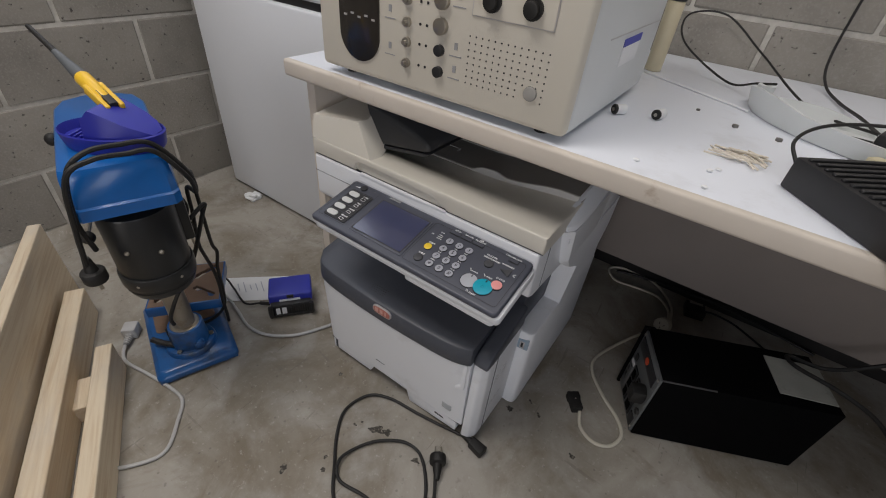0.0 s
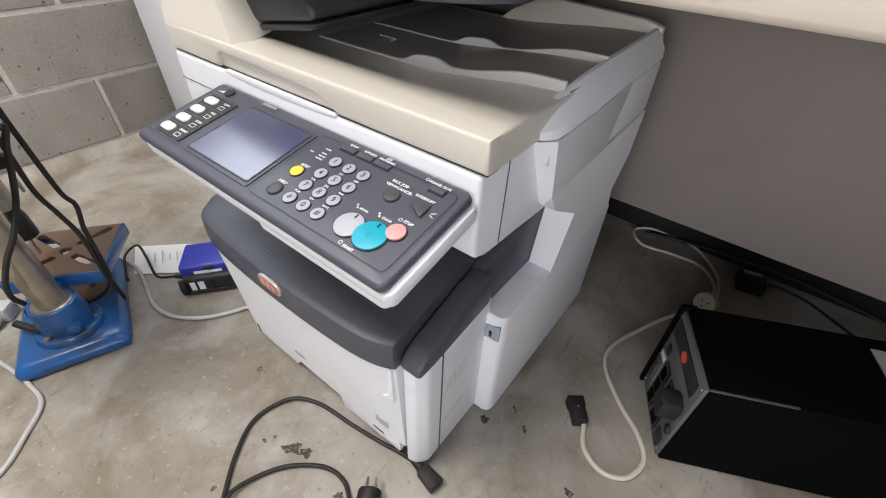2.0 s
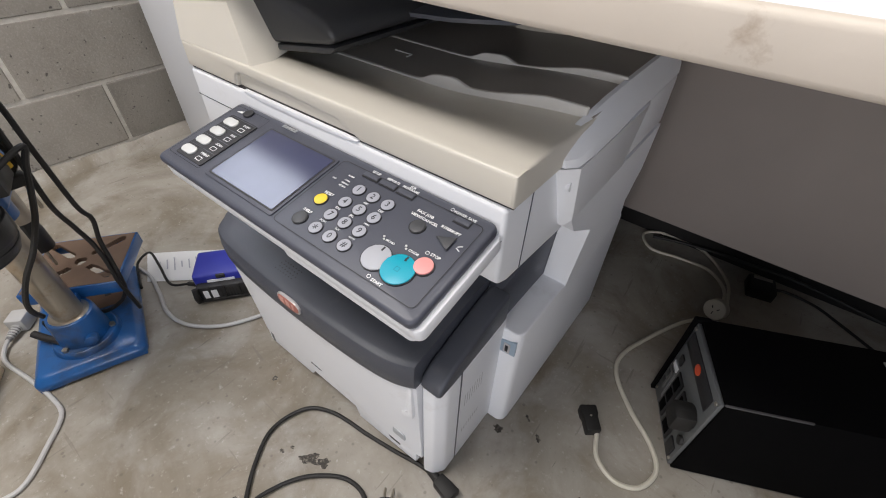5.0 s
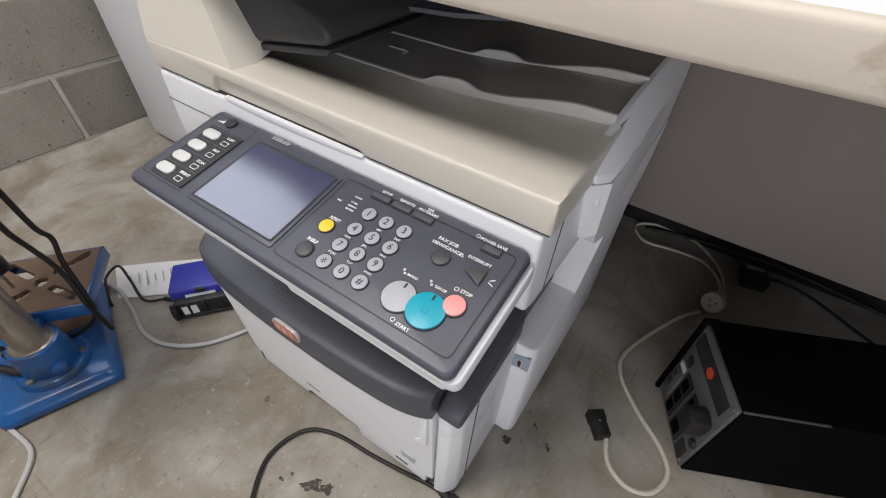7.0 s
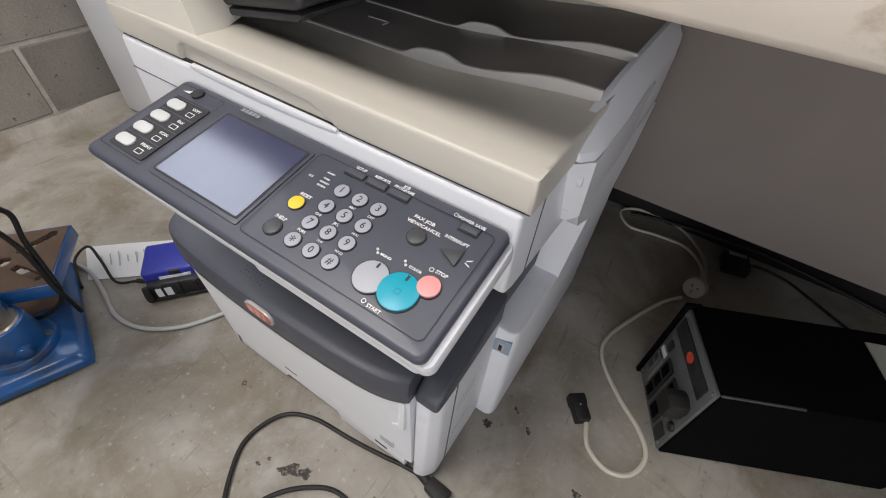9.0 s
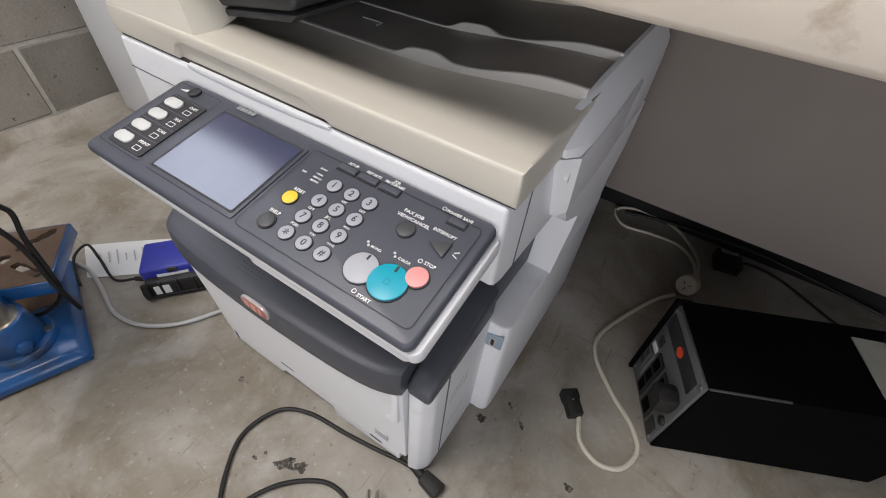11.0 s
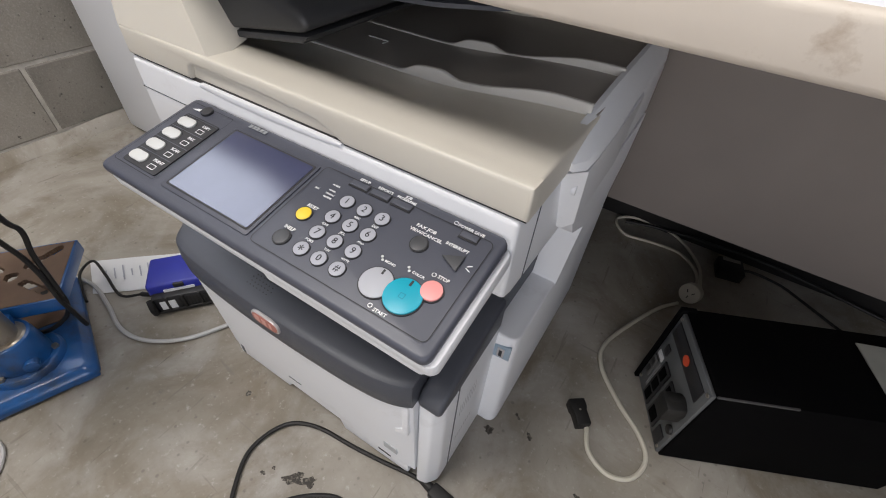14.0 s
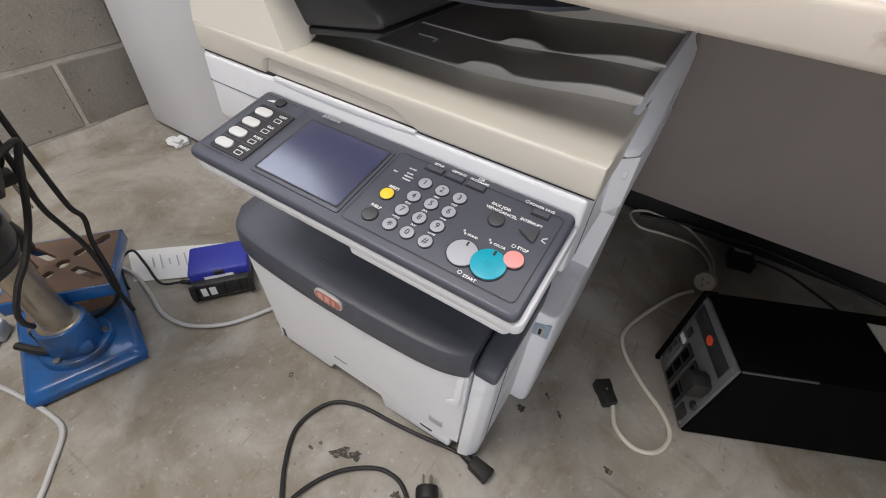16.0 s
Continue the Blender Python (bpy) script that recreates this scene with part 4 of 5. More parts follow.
def slotted():
    """The table top: a square plate with slots cut through it."""
    slots = [(0.141, 0.153, 0.102, 0.111), (0.141, 0.023, 0.104, 0.066), (0.0566, 0.061, 0.0228, 0.0196), (0.024, 0.150, 0.056, 0.105)]
    n = 56
    bm = bmesh.new()

    def open_at(x, y):
        p = Vector((x, y))
        for ax, ay, bx, by in slots:
            a, d = Vector((ax, ay)), Vector((bx - ax, by - ay))
            k = min(1, max(0, (p - a).dot(d) / d.length_squared))
            if (p - a - d * k).length < 0.008:
                return True
        return (p - Vector((0.08, 0.086))).length < 0.0115

    w, h = 0.158, 0.17
    cells = [[not open_at((i + 0.5) * w / n, (j + 0.5) * h / n) for j in range(n)] for i in range(n)]
    vs = {}

    def v(i, j, z):
        if (i, j, z) not in vs:
            vs[(i, j, z)] = bm.verts.new((i * w / n, j * h / n, -0.006 if z == 0 else 0.004))
        return vs[(i, j, z)]

    for i in range(n):
        for j in range(n):
            if not cells[i][j]:
                continue
            bm.faces.new((v(i, j, 1), v(i + 1, j, 1), v(i + 1, j + 1, 1), v(i, j + 1, 1)))
            bm.faces.new((v(i, j, 0), v(i, j + 1, 0), v(i + 1, j + 1, 0), v(i + 1, j, 0)))
            for di, dj, a, b in ((1, 0, (i + 1, j), (i + 1, j + 1)), (-1, 0, (i, j + 1), (i, j)), (0, 1, (i + 1, j + 1), (i, j + 1)), (0, -1, (i, j), (i + 1, j))):
                ii, jj = i + di, j + dj
                if not (0 <= ii < n and 0 <= jj < n) or not cells[ii][jj]:
                    bm.faces.new((v(*a, 1), v(*a, 0), v(*b, 0), v(*b, 1)))
    return bm


bm = slotted()
bm.transform(TT)
table = dp("work_table", bm, M_RUST, drill, "brown rusty slotted work table")
bm = join(box(0, 0.158, -0.004, 0.005, -0.026, 0.003, 0.001), box(0, 0.158, 0.165, 0.174, -0.026, 0.003, 0.001), box(-0.004, 0.005, -0.004, 0.174, -0.026, 0.003, 0.001), box(0.153, 0.162, -0.004, 0.174, -0.026, 0.003, 0.001))
bm.transform(TT)
dp("table_skirt", bm, M_BLUE, table, "blue table rim")
dp("table_arm", box(0.09, 0.16, 0.075, 0.118, 0.085, 0.126, 0.004), M_BLUE)
# rear table plate lying on the base
dp("base_slot", box(0.19, 0.26, 0.05, 0.062, 0.0345, 0.0362, 0), M_BLACK, base)

# hanging mains lead wound over the cover
cord("mains_lead", [(-0.80, 0.052, 0.47), (-0.775, 0.058, 0.56), (-0.752, 0.072, 0.655), (-0.752, 0.11, 0.672), (-0.75, 0.155, 0.668), (-0.747, 0.195, 0.66), (-0.745, 0.232, 0.60), (-0.80, 0.262, 0.54), (-0.87, 0.291, 0.542), (-0.89, 0.298, 0.448), (-0.91, 0.306, 0.331), (-0.918, 0.316, 0.293), (-0.922, 0.308, 0.246), (-0.92, 0.305, 0.203), (-0.92, 0.302, 0.156), (-0.928, 0.298, 0.114), (-0.945, 0.283, 0.078), (-0.965, 0.255, 0.056), (-0.985, 0.23, 0.054)], 0.0042, M_RUBBER, "black mains lead looped over the drill press", 10, "drill leads")
cord("mains_lead", [(-0.80, 0.075, 0.50), (-0.785, 0.066, 0.57), (-0.768, 0.078, 0.652), (-0.768, 0.11, 0.678), (-0.765, 0.155, 0.678), (-0.76, 0.20, 0.667), (-0.757, 0.24, 0.60), (-0.81, 0.265, 0.53), (-0.87, 0.275, 0.511), (-0.885, 0.276, 0.436), (-0.905, 0.276, 0.349), (-0.915, 0.286, 0.294), (-0.918, 0.295, 0.245), (-0.918, 0.297, 0.196), (-0.92, 0.295, 0.141), (-0.93, 0.299, 0.083), (-0.94, 0.302, 0.041)], 0.0042, M_RUBBER, "black mains lead looped over the drill press", 10, "drill leads")
cord("mains_lead", [(-0.83, 0.235, 0.46), (-0.84, 0.285, 0.48), (-0.845, 0.276, 0.45), (-0.86, 0.254, 0.38), (-0.865, 0.239, 0.345), (-0.87, 0.216, 0.304), (-0.88, 0.19, 0.265), (-0.89, 0.168, 0.22), (-0.905, 0.162, 0.183), (-0.92, 0.168, 0.151)], 0.0045, M_RUBBER, "black mains lead hanging beside the drill column", 10, "drill leads")
plug = thing("mains_plug", pose(-0.80, 0.056, 0.455), "black rubber mains plug hanging on its lead", "plug")
part("plug_body", join(cyl((0, 0, -0.012), 0.019, 0.024, "z", 20, b=0.004), cyl((0, 0, 0.008), 0.011, 0.03, "z", 14, r2=0.006)), M_RUBBER, plug, world=False)
for dx in (-0.007, 0.007):
    part("pin", box(dx - 0.001, dx + 0.001, -0.003, 0.003, -0.028, -0.01, 0.0004), M_STEEL, plug, world=False)

tool = thing("hanging_pliers", pose(-0.90, 0.243, 0.455, 0, 0, 0), "black and yellow hand tool hanging beside the drill column", "hand tool")
ring = [(0.0, 0.03 * math.cos(a), 0.035 * math.sin(a)) for a in (2 * math.pi * i / 12 for i in range(13))]
part("loop", tube(ring, 0.006, 4), M_RUBBER, tool, world=False)
part("grip", tube([(0.004, -0.03, 0.03), (0.006, -0.008, 0.024), (0.006, 0.012, 0.005), (0.004, 0.018, -0.02)], 0.007, 6), M_YELLOW, tool, "yellow grip", world=False)
part("jaw", box(-0.012, 0.014, -0.03, 0.03, -0.052, -0.034, 0.004), M_RUBBER, tool, world=False)
part("blade", cyl((0.0, 0.022, -0.10), 0.0025, 0.05, "z", 8), M_STEEL, tool, world=False)

# ---- soldering iron in its stand, on the belt cover ----
stand = thing("soldering_stand", pose(-0.838, 0.178, 0.65, 0, 0, 214), "violet-blue plastic soldering iron stand on the drill press", "stand")
oval = [(0.084 * math.cos(2 * math.pi * i / 36), 0.052 * math.sin(2 * math.pi * i / 36)) for i in range(36)]
tray_rings = [[(x * k, y * k, z) for x, y in oval] for z, k in ((0.0, 0.92), (0.004, 0.95), (0.026, 1.0), (0.028, 0.97), (0.014, 0.9))]
part("dish", solid(tray_rings), M_PURPLE, stand, world=False)
bm = solid([[(x, -w, 0.006), (x, w, 0.006), (x, w * 0.8, h), (x, -w * 0.8, h)] for x, w, h in ((-0.076, 0.016, 0.026), (-0.064, 0.03, 0.036), (-0.045, 0.04, 0.046), (-0.015, 0.045, 0.062), (0.0, 0.045, 0.068), (0.02, 0.042, 0.05))])
part("holder", bevel(bm, 0.005, 2, 30), M_PURPLE, stand, world=False)
part("sponge_ribs", join(*[box(0.03 + i * 0.009, 0.034 + i * 0.009, -0.022, 0.022, 0.012, 0.018, 0.001) for i in range(4)]), M_PURPLE, stand, world=False)
iron = thing("soldering_iron", look((-0.868, 0.19, 0.722), (-1.06, 0.185, 0.79)), "soldering iron with yellow grip and grey lead", "soldering iron")
part("grip", cyl((0, 0, -0.05), 0.0125, 0.07, "z", 22, r2=0.0115, b=0.004), M_YELLOW, iron, world=False)
for side in (-0.0105, 0.0105):
    part("grip_wing", box(side - 0.004, side + 0.004, -0.008, 0.009, -0.02, 0.045, 0.003), M_YELLOW, iron, world=False)
part("grip_hollow", box(-0.006, 0.006, -0.002, 0.0105, -0.012, 0.04, 0.001), M_BLACK, iron, world=False)
part("strain_relief", cyl((0, 0, -0.125), 0.0055, 0.08, "z", 16, r2=0.0115), mat("grey_rubber", (0.1, 0.11, 0.12), 0.55), iron, world=False)
part("lead", cyl((0, 0, -0.205), 0.004, 0.085, "z", 12, r2=0.0052), M_RUBBER, iron, world=False)

# ---- blue network box on a leaflet ----
leaf = bmesh.new()
q = [leaf.verts.new(p) for p in ((-1.16, 0.403, 0.0015), (-1.055, 0.355, 0.0015), (-0.90, 0.50, 0.0015), (-1.0, 0.56, 0.0015))]
leaf.faces.new(q)
bmesh.ops.subdivide_edges(leaf, edges=leaf.edges, cuts=6, use_grid_fill=True)
for v in leaf.verts:
    v.co.z += 0.003 * (noise.noise(v.co * 14) + 0.6)
bmesh.ops.solidify(leaf, geom=leaf.faces[:], thickness=0.0006)
M_FAINT = mat("faint_print", (0.42, 0.44, 0.5), 0.7)
leaflet = tagged(part("leaflet", leaf, M_PAPER), "white printed leaflet lying on the floor", "paper")
for i in range(6):
    m = pose(-1.085 + 0.013 * i, 0.402 + 0.0125 * i, 0.0075, 0, 0, 155)
    bm = box(-0.012 - 0.006 * (i % 3), 0.012 + 0.008 * ((i * 7) % 3), -0.0014, 0.0014, 0, 0.0003, 0)
    bm.transform(m)
    part("print_bar", bm, M_FAINT, leaflet)
psu = thing("power_adapter", pose(-0.975, 0.465, 0.004, 0, 0, -38), "blue and black box with a white label on the floor", "electronics")
part("lid", box(0.0, 0.088, 0, 0.125, 0.034, 0.068, 0.006, 3), mat("royal_blue_plastic", (0.025, 0.035, 0.34), 0.4), psu, "blue upper shell", world=False)
part("case", box(0.004, 0.105, 0.004, 0.121, 0.0, 0.045, 0.005), M_BLACK, psu, world=False)
for yb in (0.004, 0.12):
    part("bumper", tube([(0.108, yb, 0.006), (0.112, yb, 0.024), (0.106, yb, 0.044)], 0.007, 6), M_RUBBER, psu, world=False)
part("sticker", box(0.105, 0.1062, 0.018, 0.048, 0.010, 0.034, 0), M_PAPER, psu, "white label", world=False)
part("label_strip", box(0.085, 0.0895, 0.03, 0.09, 0.040, 0.052, 0), M_PAPER, psu, world=False)
for yb in (0.03, 0.062, 0.094):
    part("cage_bar", box(0.102, 0.1085, yb, yb + 0.005, 0.002, 0.044, 0.001), M_RUBBER, psu, world=False)
part("cage_rail", box(0.102, 0.109, 0.0, 0.125, 0.0, 0.008, 0.002), M_RUBBER, psu, world=False)
part("latch", box(0.084, 0.091, 0.052, 0.072, 0.055, 0.066, 0.002), M_BLACK, psu, world=False)
for i in range(9):
    part("vent_slot", box(0.104, 0.1058, 0.056 + i * 0.0065, 0.059 + i * 0.0065, 0.008, 0.036, 0), M_RUBBER, psu, world=False)
cord("adapter_lead", [(-0.925, 0.423, 0.02), (-0.956, 0.414, 0.014), (-0.998, 0.386, 0.008), (-1.067, 0.397, 0.02), (-1.12, 0.402, 0.03), (-1.118, 0.368, 0.02), (-1.07, 0.345, 0.012), (-1.035, 0.335, 0.01)], 0.003, M_RUBBER, "thin black lead of the blue box")
tagged(part("lead_socket", tube([(-0.93, 0.425, 0.019), (-0.958, 0.413, 0.014)], 0.0055, 4), M_RUBBER), "black barrel plug on a thin lead", "plug")
cord("grey_cable", [(-1.16, 0.345, 0.012), (-1.083, 0.368, 0.006), (-0.995, 0.356, 0.006), (-0.915, 0.338, 0.006), (-0.847, 0.35, 0.006), (-0.786, 0.397, 0.006), (-0.745, 0.47, 0.006), (-0.71, 0.56, 0.006)], 0.0042, M_GCABLE, "grey-white cable snaking over the floor", 10)
cord("grey_cable", [(-1.095, 0.092, 0.016), (-1.075, 0.075, 0.010), (-1.04, 0.066, 0.006), (-0.96, 0.082, 0.005), (-0.88, 0.095, 0.005), (-0.828, 0.094, 0.005), (-0.785, 0.06, 0.005), (-0.735, 0.004, 0.005), (-0.755, -0.05, 0.005), (-0.80, -0.1, 0.005)], 0.0042, M_GCABLE, "grey-white cable snaking over the floor", 10)
gp = thing("grey_plug", pose(-1.128, 0.122, 0.018, 0, 0, -42), "grey moulded mains plug on the floor", "plug")
part("plug_body", box(-0.02, 0.018, -0.018, 0.018, -0.017, 0.018, 0.005, 2), M_GCABLE, gp, world=False)
for i in range(5):
    part("relief_ring", cyl((0.018 + i * 0.006, 0, -0.003), 0.0105 - i * 0.0008, 0.003, "x", 16, b=0.0006), M_GCABLE, gp, world=False)
part("strain_relief", cyl((0.016, 0, -0.004), 0.009, 0.035, "x", 14, r2=0.0055), mat("mid_grey_rubber", (0.2, 0.2, 0.2), 0.6), gp, world=False)

# crumpled paper by the fridge
bm = bmesh.new()
bmesh.ops.create_icosphere(bm, subdivisions=3, radius=0.03)
for v in bm.verts:
    v.co *= 0.75 + 0.7 * noise.noise(v.co * 55)
    v.co.z = max(-0.012, v.co.z * 0.7)
    v.co.x *= 1.3
bm.transform(Matrix.Translation((-1.50, 0.775, 0.012)))
tagged(part("crumpled_paper", bm, M_PAPER, sharp=15), "crumpled white paper scrap on the floor", "paper")

# ---- mains cord in front of the printer ----
cord("black_mains_cable", [(-0.213, 0.447, 0.012), (-0.25, 0.445, 0.006), (-0.291, 0.437, 0.005), (-0.353, 0.427, 0.005), (-0.434, 0.416, 0.005), (-0.483, 0.387, 0.005), (-0.499, 0.325, 0.005), (-0.47, 0.268, 0.005), (-0.42, 0.213, 0.005), (-0.365, 0.16, 0.005), (-0.28, 0.125, 0.005), (-0.20, 0.16, 0.005), (-0.172, 0.225, 0.006), (-0.196, 0.286, 0.010), (-0.226, 0.332, 0.018)], 0.0038, M_RUBBER, "black mains cord lying on the concrete floor", 10)
cord("black_mains_cable", [(-0.21, 0.20, 0.005), (-0.198, 0.245, 0.005), (-0.214, 0.28, 0.005), (-0.237, 0.312, 0.005), (-0.267, 0.34, 0.005), (-0.297, 0.353, 0.005), (-0.337, 0.346, 0.005), (-0.384, 0.309, 0.005), (-0.411, 0.262, 0.006), (-0.415, 0.222, 0.012), (-0.385, 0.195, 0.006), (-0.311, 0.205, 0.005), (-0.24, 0.19, 0.005), (-0.2, 0.13, 0.005)], 0.0038, M_RUBBER, "black mains cord lying on the concrete floor", 10)
iec = thing("cord_connector", pose(-0.188, 0.4425, 0.013, 0, 0, -8), "black appliance connector of the mains cord", "connector")
part("connector_body", prism([(-0.016, -0.011), (0.022, -0.0135), (0.024, 0.0135), (-0.016, 0.011)], "z", -0.011, 0.011, 0.003), M_RUBBER, iec, world=False)
part("strain_relief", cyl((-0.045, 0, 0), 0.0055, 0.032, "x", 14, r2=0.0085), M_RUBBER, iec, world=False)
aup = thing("mains_plug", pose(-0.237, 0.356, 0.02, 0, 0, 123), "black three-pin mains plug lying on the floor", "plug")
part("plug_body", join(cyl((-0.008, 0, 0), 0.019, 0.022, "x", 24, b=0.004), cyl((-0.04, 0, -0.004), 0.006, 0.035, "x", 14, r2=0.012)), M_RUBBER, aup, world=False)
for y, z, a in ((-0.007, 0.004, 30), (0.007, 0.004, -30), (0.0, -0.008, 90)):
    bm = box(0.012, 0.031, -0.0009, 0.0009, -0.0032, 0.0032, 0.0003)
    bm.transform(Matrix.Translation((0, y, z)) @ Matrix.Rotation(radians(a), 4, "X"))
    part("pin", bm, M_STEEL, aup, world=False)

# ---- uninterruptible power supply under the desk ----
ups = thing("power_supply_tower", pose(0.099, 0.719, 0, 0, 0, 25.2), "black steel backup power supply under the desk", "power supply")


def up(name, bm, material, parent=ups, label=""):
    return part(name, bm, material, parent, label, world=False)


up("case", box(0.006, 0.385, 0.0, 0.165, 0.004, 0.222, 0.002), M_UPS, ups, "black steel case")
up("side_flange", box(-0.006, 0.02, 0.158, 0.1665, 0.002, 0.224, 0.001), M_UPS)
up("case_seam", box(0.004, 0.12, -0.0008, 0.002, 0.2195, 0.2226, 0.0003), mat("bare_steel_edge", (0.12, 0.12, 0.125), 0.4, 0.5))
plate = up("rear_plate", box(0.0, 0.008, 0.004, 0.158, 0.008, 0.216, 0.001), M_RUPS, ups, "silver socket plate")
up("switch_strip", box(-0.002, 0.001, 0.018, 0.15, 0.168, 0.202, 0.001), M_BLACK, plate)
up("switch_lens", cyl((-0.0035, 0.083, 0.185), 0.0095, 0.003, "x", 24), M_RED, plate, "red switch lens")
for y0, y1 in ((0.089, 0.119), (0.044, 0.080)):
    s = up("socket_block", box(-0.003, 0.001, y0, y1, 0.018, 0.125, 0.001), M_BLACK, plate)
    for i in range(3):
        z = 0.024 + i * 0.034
        up("socket", box(-0.0045, -0.0028, y0 + 0.006, y1 - 0.006, z, z + 0.026, 0.001), M_UPS, s)
up("inserted_plug", join(cyl((-0.03, 0.032, 0.128), 0.021, 0.032, "x", 22, b=0.004), box(-0.034, 0.0, 0.011, 0.046, 0.108, 0.148, 0.005)), M_RUBBER, ups, "black plug in its socket")
up("fuse_cap", cyl((-0.006, 0.014, 0.078), 0.0085, 0.014, "x", 18, b=0.002), M_RUBBER, plate)
up("inlet", box(-0.003, 0.001, 0.012, 0.036, 0.016, 0.05, 0.001), M_BLACK, plate)
up("port", box(-0.003, 0.001, 0.135, 0.153, 0.046, 0.098, 0.001), mat("dark_port", (0.1, 0.1, 0.1), 0.5), plate)
for z in (0.052, 0.076):
    up("port_opening", box(-0.0036, -0.0028, 0.139, 0.149, z, z + 0.016, 0.0004), M_BLACK, plate)
up("port", box(-0.003, 0.001, 0.127, 0.141, 0.128, 0.148, 0.001), M_BLACK, plate)
up("label_plate", box(-0.002, 0.001, 0.128, 0.15, 0.106, 0.118, 0.0005), M_PAPER, plate)
for y in (0.01, 0.152):
    for z in (0.02, 0.207):
        up("screw", cyl((-0.002, y, z), 0.0035, 0.003, "x", 12), M_STEEL, plate)
for y in (0.123, 0.1275):
    up("print_bar", box(-0.0006, 0.001, y, y + 0.002, 0.03, 0.1, 0), M_PRINT, plate)
sheet = box(-0.06, 0.06, -0.055, 0.055, 0.0, 0.002, 0.0005, 1)
sheet.transform(pose(0.358, 0.93, 0.2232, 0, 0, 22))
tagged(part("metal_plate", sheet, M_ALU), "scuffed pale metal plate lying on the black case", "plate")
cord("black_cable", [(0.62, 1.08, 0.45), (0.55, 1.04, 0.36), (0.47, 1.02, 0.27), (0.40, 0.99, 0.238), (0.33, 0.985, 0.234), (0.345, 0.955, 0.236), (0.43, 0.935, 0.236), (0.52, 0.94, 0.20), (0.60, 0.95, 0.12), (0.66, 1.0, 0.01)], 0.005, M_RUBBER, "black cable draped over the backup supply", 8)
cord("white_lead", [(-0.028, 0.706, 0.013), (-0.021, 0.69, 0.007), (-0.004, 0.654, 0.005), (0.035, 0.636, 0.005), (0.073, 0.653, 0.005), (0.087, 0.698, 0.005), (0.064, 0.738, 0.005), (0.011, 0.782, 0.005), (-0.04, 0.84, 0.005), (-0.05, 0.898, 0.005), (-0.017, 0.987, 0.005), (0.025, 1.07, 0.006), (0.06, 1.11, 0.012)], 0.0044, M_CCABLE, "cream extension lead on the floor", 10)
cord("white_lead", [(0.088, 1.165, 0.03), (0.075, 1.24, 0.02), (0.03, 1.304, 0.006), (-0.043, 1.303, 0.006), (-0.117, 1.293, 0.006), (-0.155, 1.345, 0.006), (-0.107, 1.378, 0.01), (0.0, 1.37, 0.01), (0.078, 1.286, 0.01), (0.095, 1.17, 0.028)], 0.004, M_CCABLE, "cream extension lead looped behind the desk panel", 10)
rc = thing("inline_connector", pose(-0.043, 0.708, 0.013, 0, 0, 128), "black appliance connector on a cream lead", "connector")
part("connector_body", prism([(-0.024, -0.0135), (0.004, -0.0135), (0.010, -0.016), (0.027, -0.016), (0.027, 0.016), (0.010, 0.016), (0.004, 0.0135), (-0.024, 0.0135)], "z", -0.0125, 0.0115, 0.003), M_RUBBER, rc, world=False)
part("screw", cyl((0.004, 0, 0.011), 0.002, 0.001, "z", 10), M_STEEL, rc, world=False)
cord("black_cable", [(-0.13, 1.35, 0.006), (-0.06, 1.366, 0.012), (0.04, 1.37, 0.022), (0.10, 1.368, 0.026), (0.2, 1.372, 0.03), (0.34, 1.37, 0.02), (0.5, 1.36, 0.006)], 0.0045, M_RUBBER, "black cable running along the foot of the wall", 8)
fa = thing("plug_in_adapter", pose(0.148, 1.312, 0.0, 0, 0, 12), "small black mains adapter on the floor under the desk", "adapter")
part("adapter_body", box(-0.03, 0.03, -0.035, 0.022, 0, 0.032, 0.004), M_BLACK, fa, world=False)
part("sticker", box(-0.02, 0.022, 0.006, 0.018, 0.0318, 0.0326, 0), mat("dull_sticker", (0.4, 0.37, 0.34), 0.6), fa, "pale rating sticker", world=False)
cord("black_cable", [(0.175, 1.318, 0.016), (0.20, 1.335, 0.012), (0.24, 1.343, 0.006), (0.28, 1.335, 0.005), (0.33, 1.305, 0.005), (0.42, 1.25, 0.005), (0.55, 1.2, 0.005)], 0.0035, M_RUBBER, "black lead of the small adapter on the floor", 8)
so = thing("cable_socket", look((0.078, 1.143, 0.030), (0.045, 1.05, 0.075)), "round cream extension socket", "socket")
M_SOCK = mat("cream_socket", (0.55, 0.52, 0.44), 0.5)
body = part("socket_body", cyl((0, 0, -0.012), 0.024, 0.03, "z", 30, b=0.003), M_SOCK, so, world=False)
body.data.transform(Matrix.Rotation(radians(180), 4, "X"))
for x, y, a in ((-0.007, 0.004, 30), (0.007, 0.004, -30), (0, -0.009, 0)):
    bm = box(-0.001, 0.001, -0.0035, 0.0035, -0.019, -0.0178, 0)
    bm.transform(Matrix.Translation((x, y, 0)) @ Matrix.Rotation(radians(a), 4, "Z"))
    part("slot", bm, M_RUBBER, so, world=False)

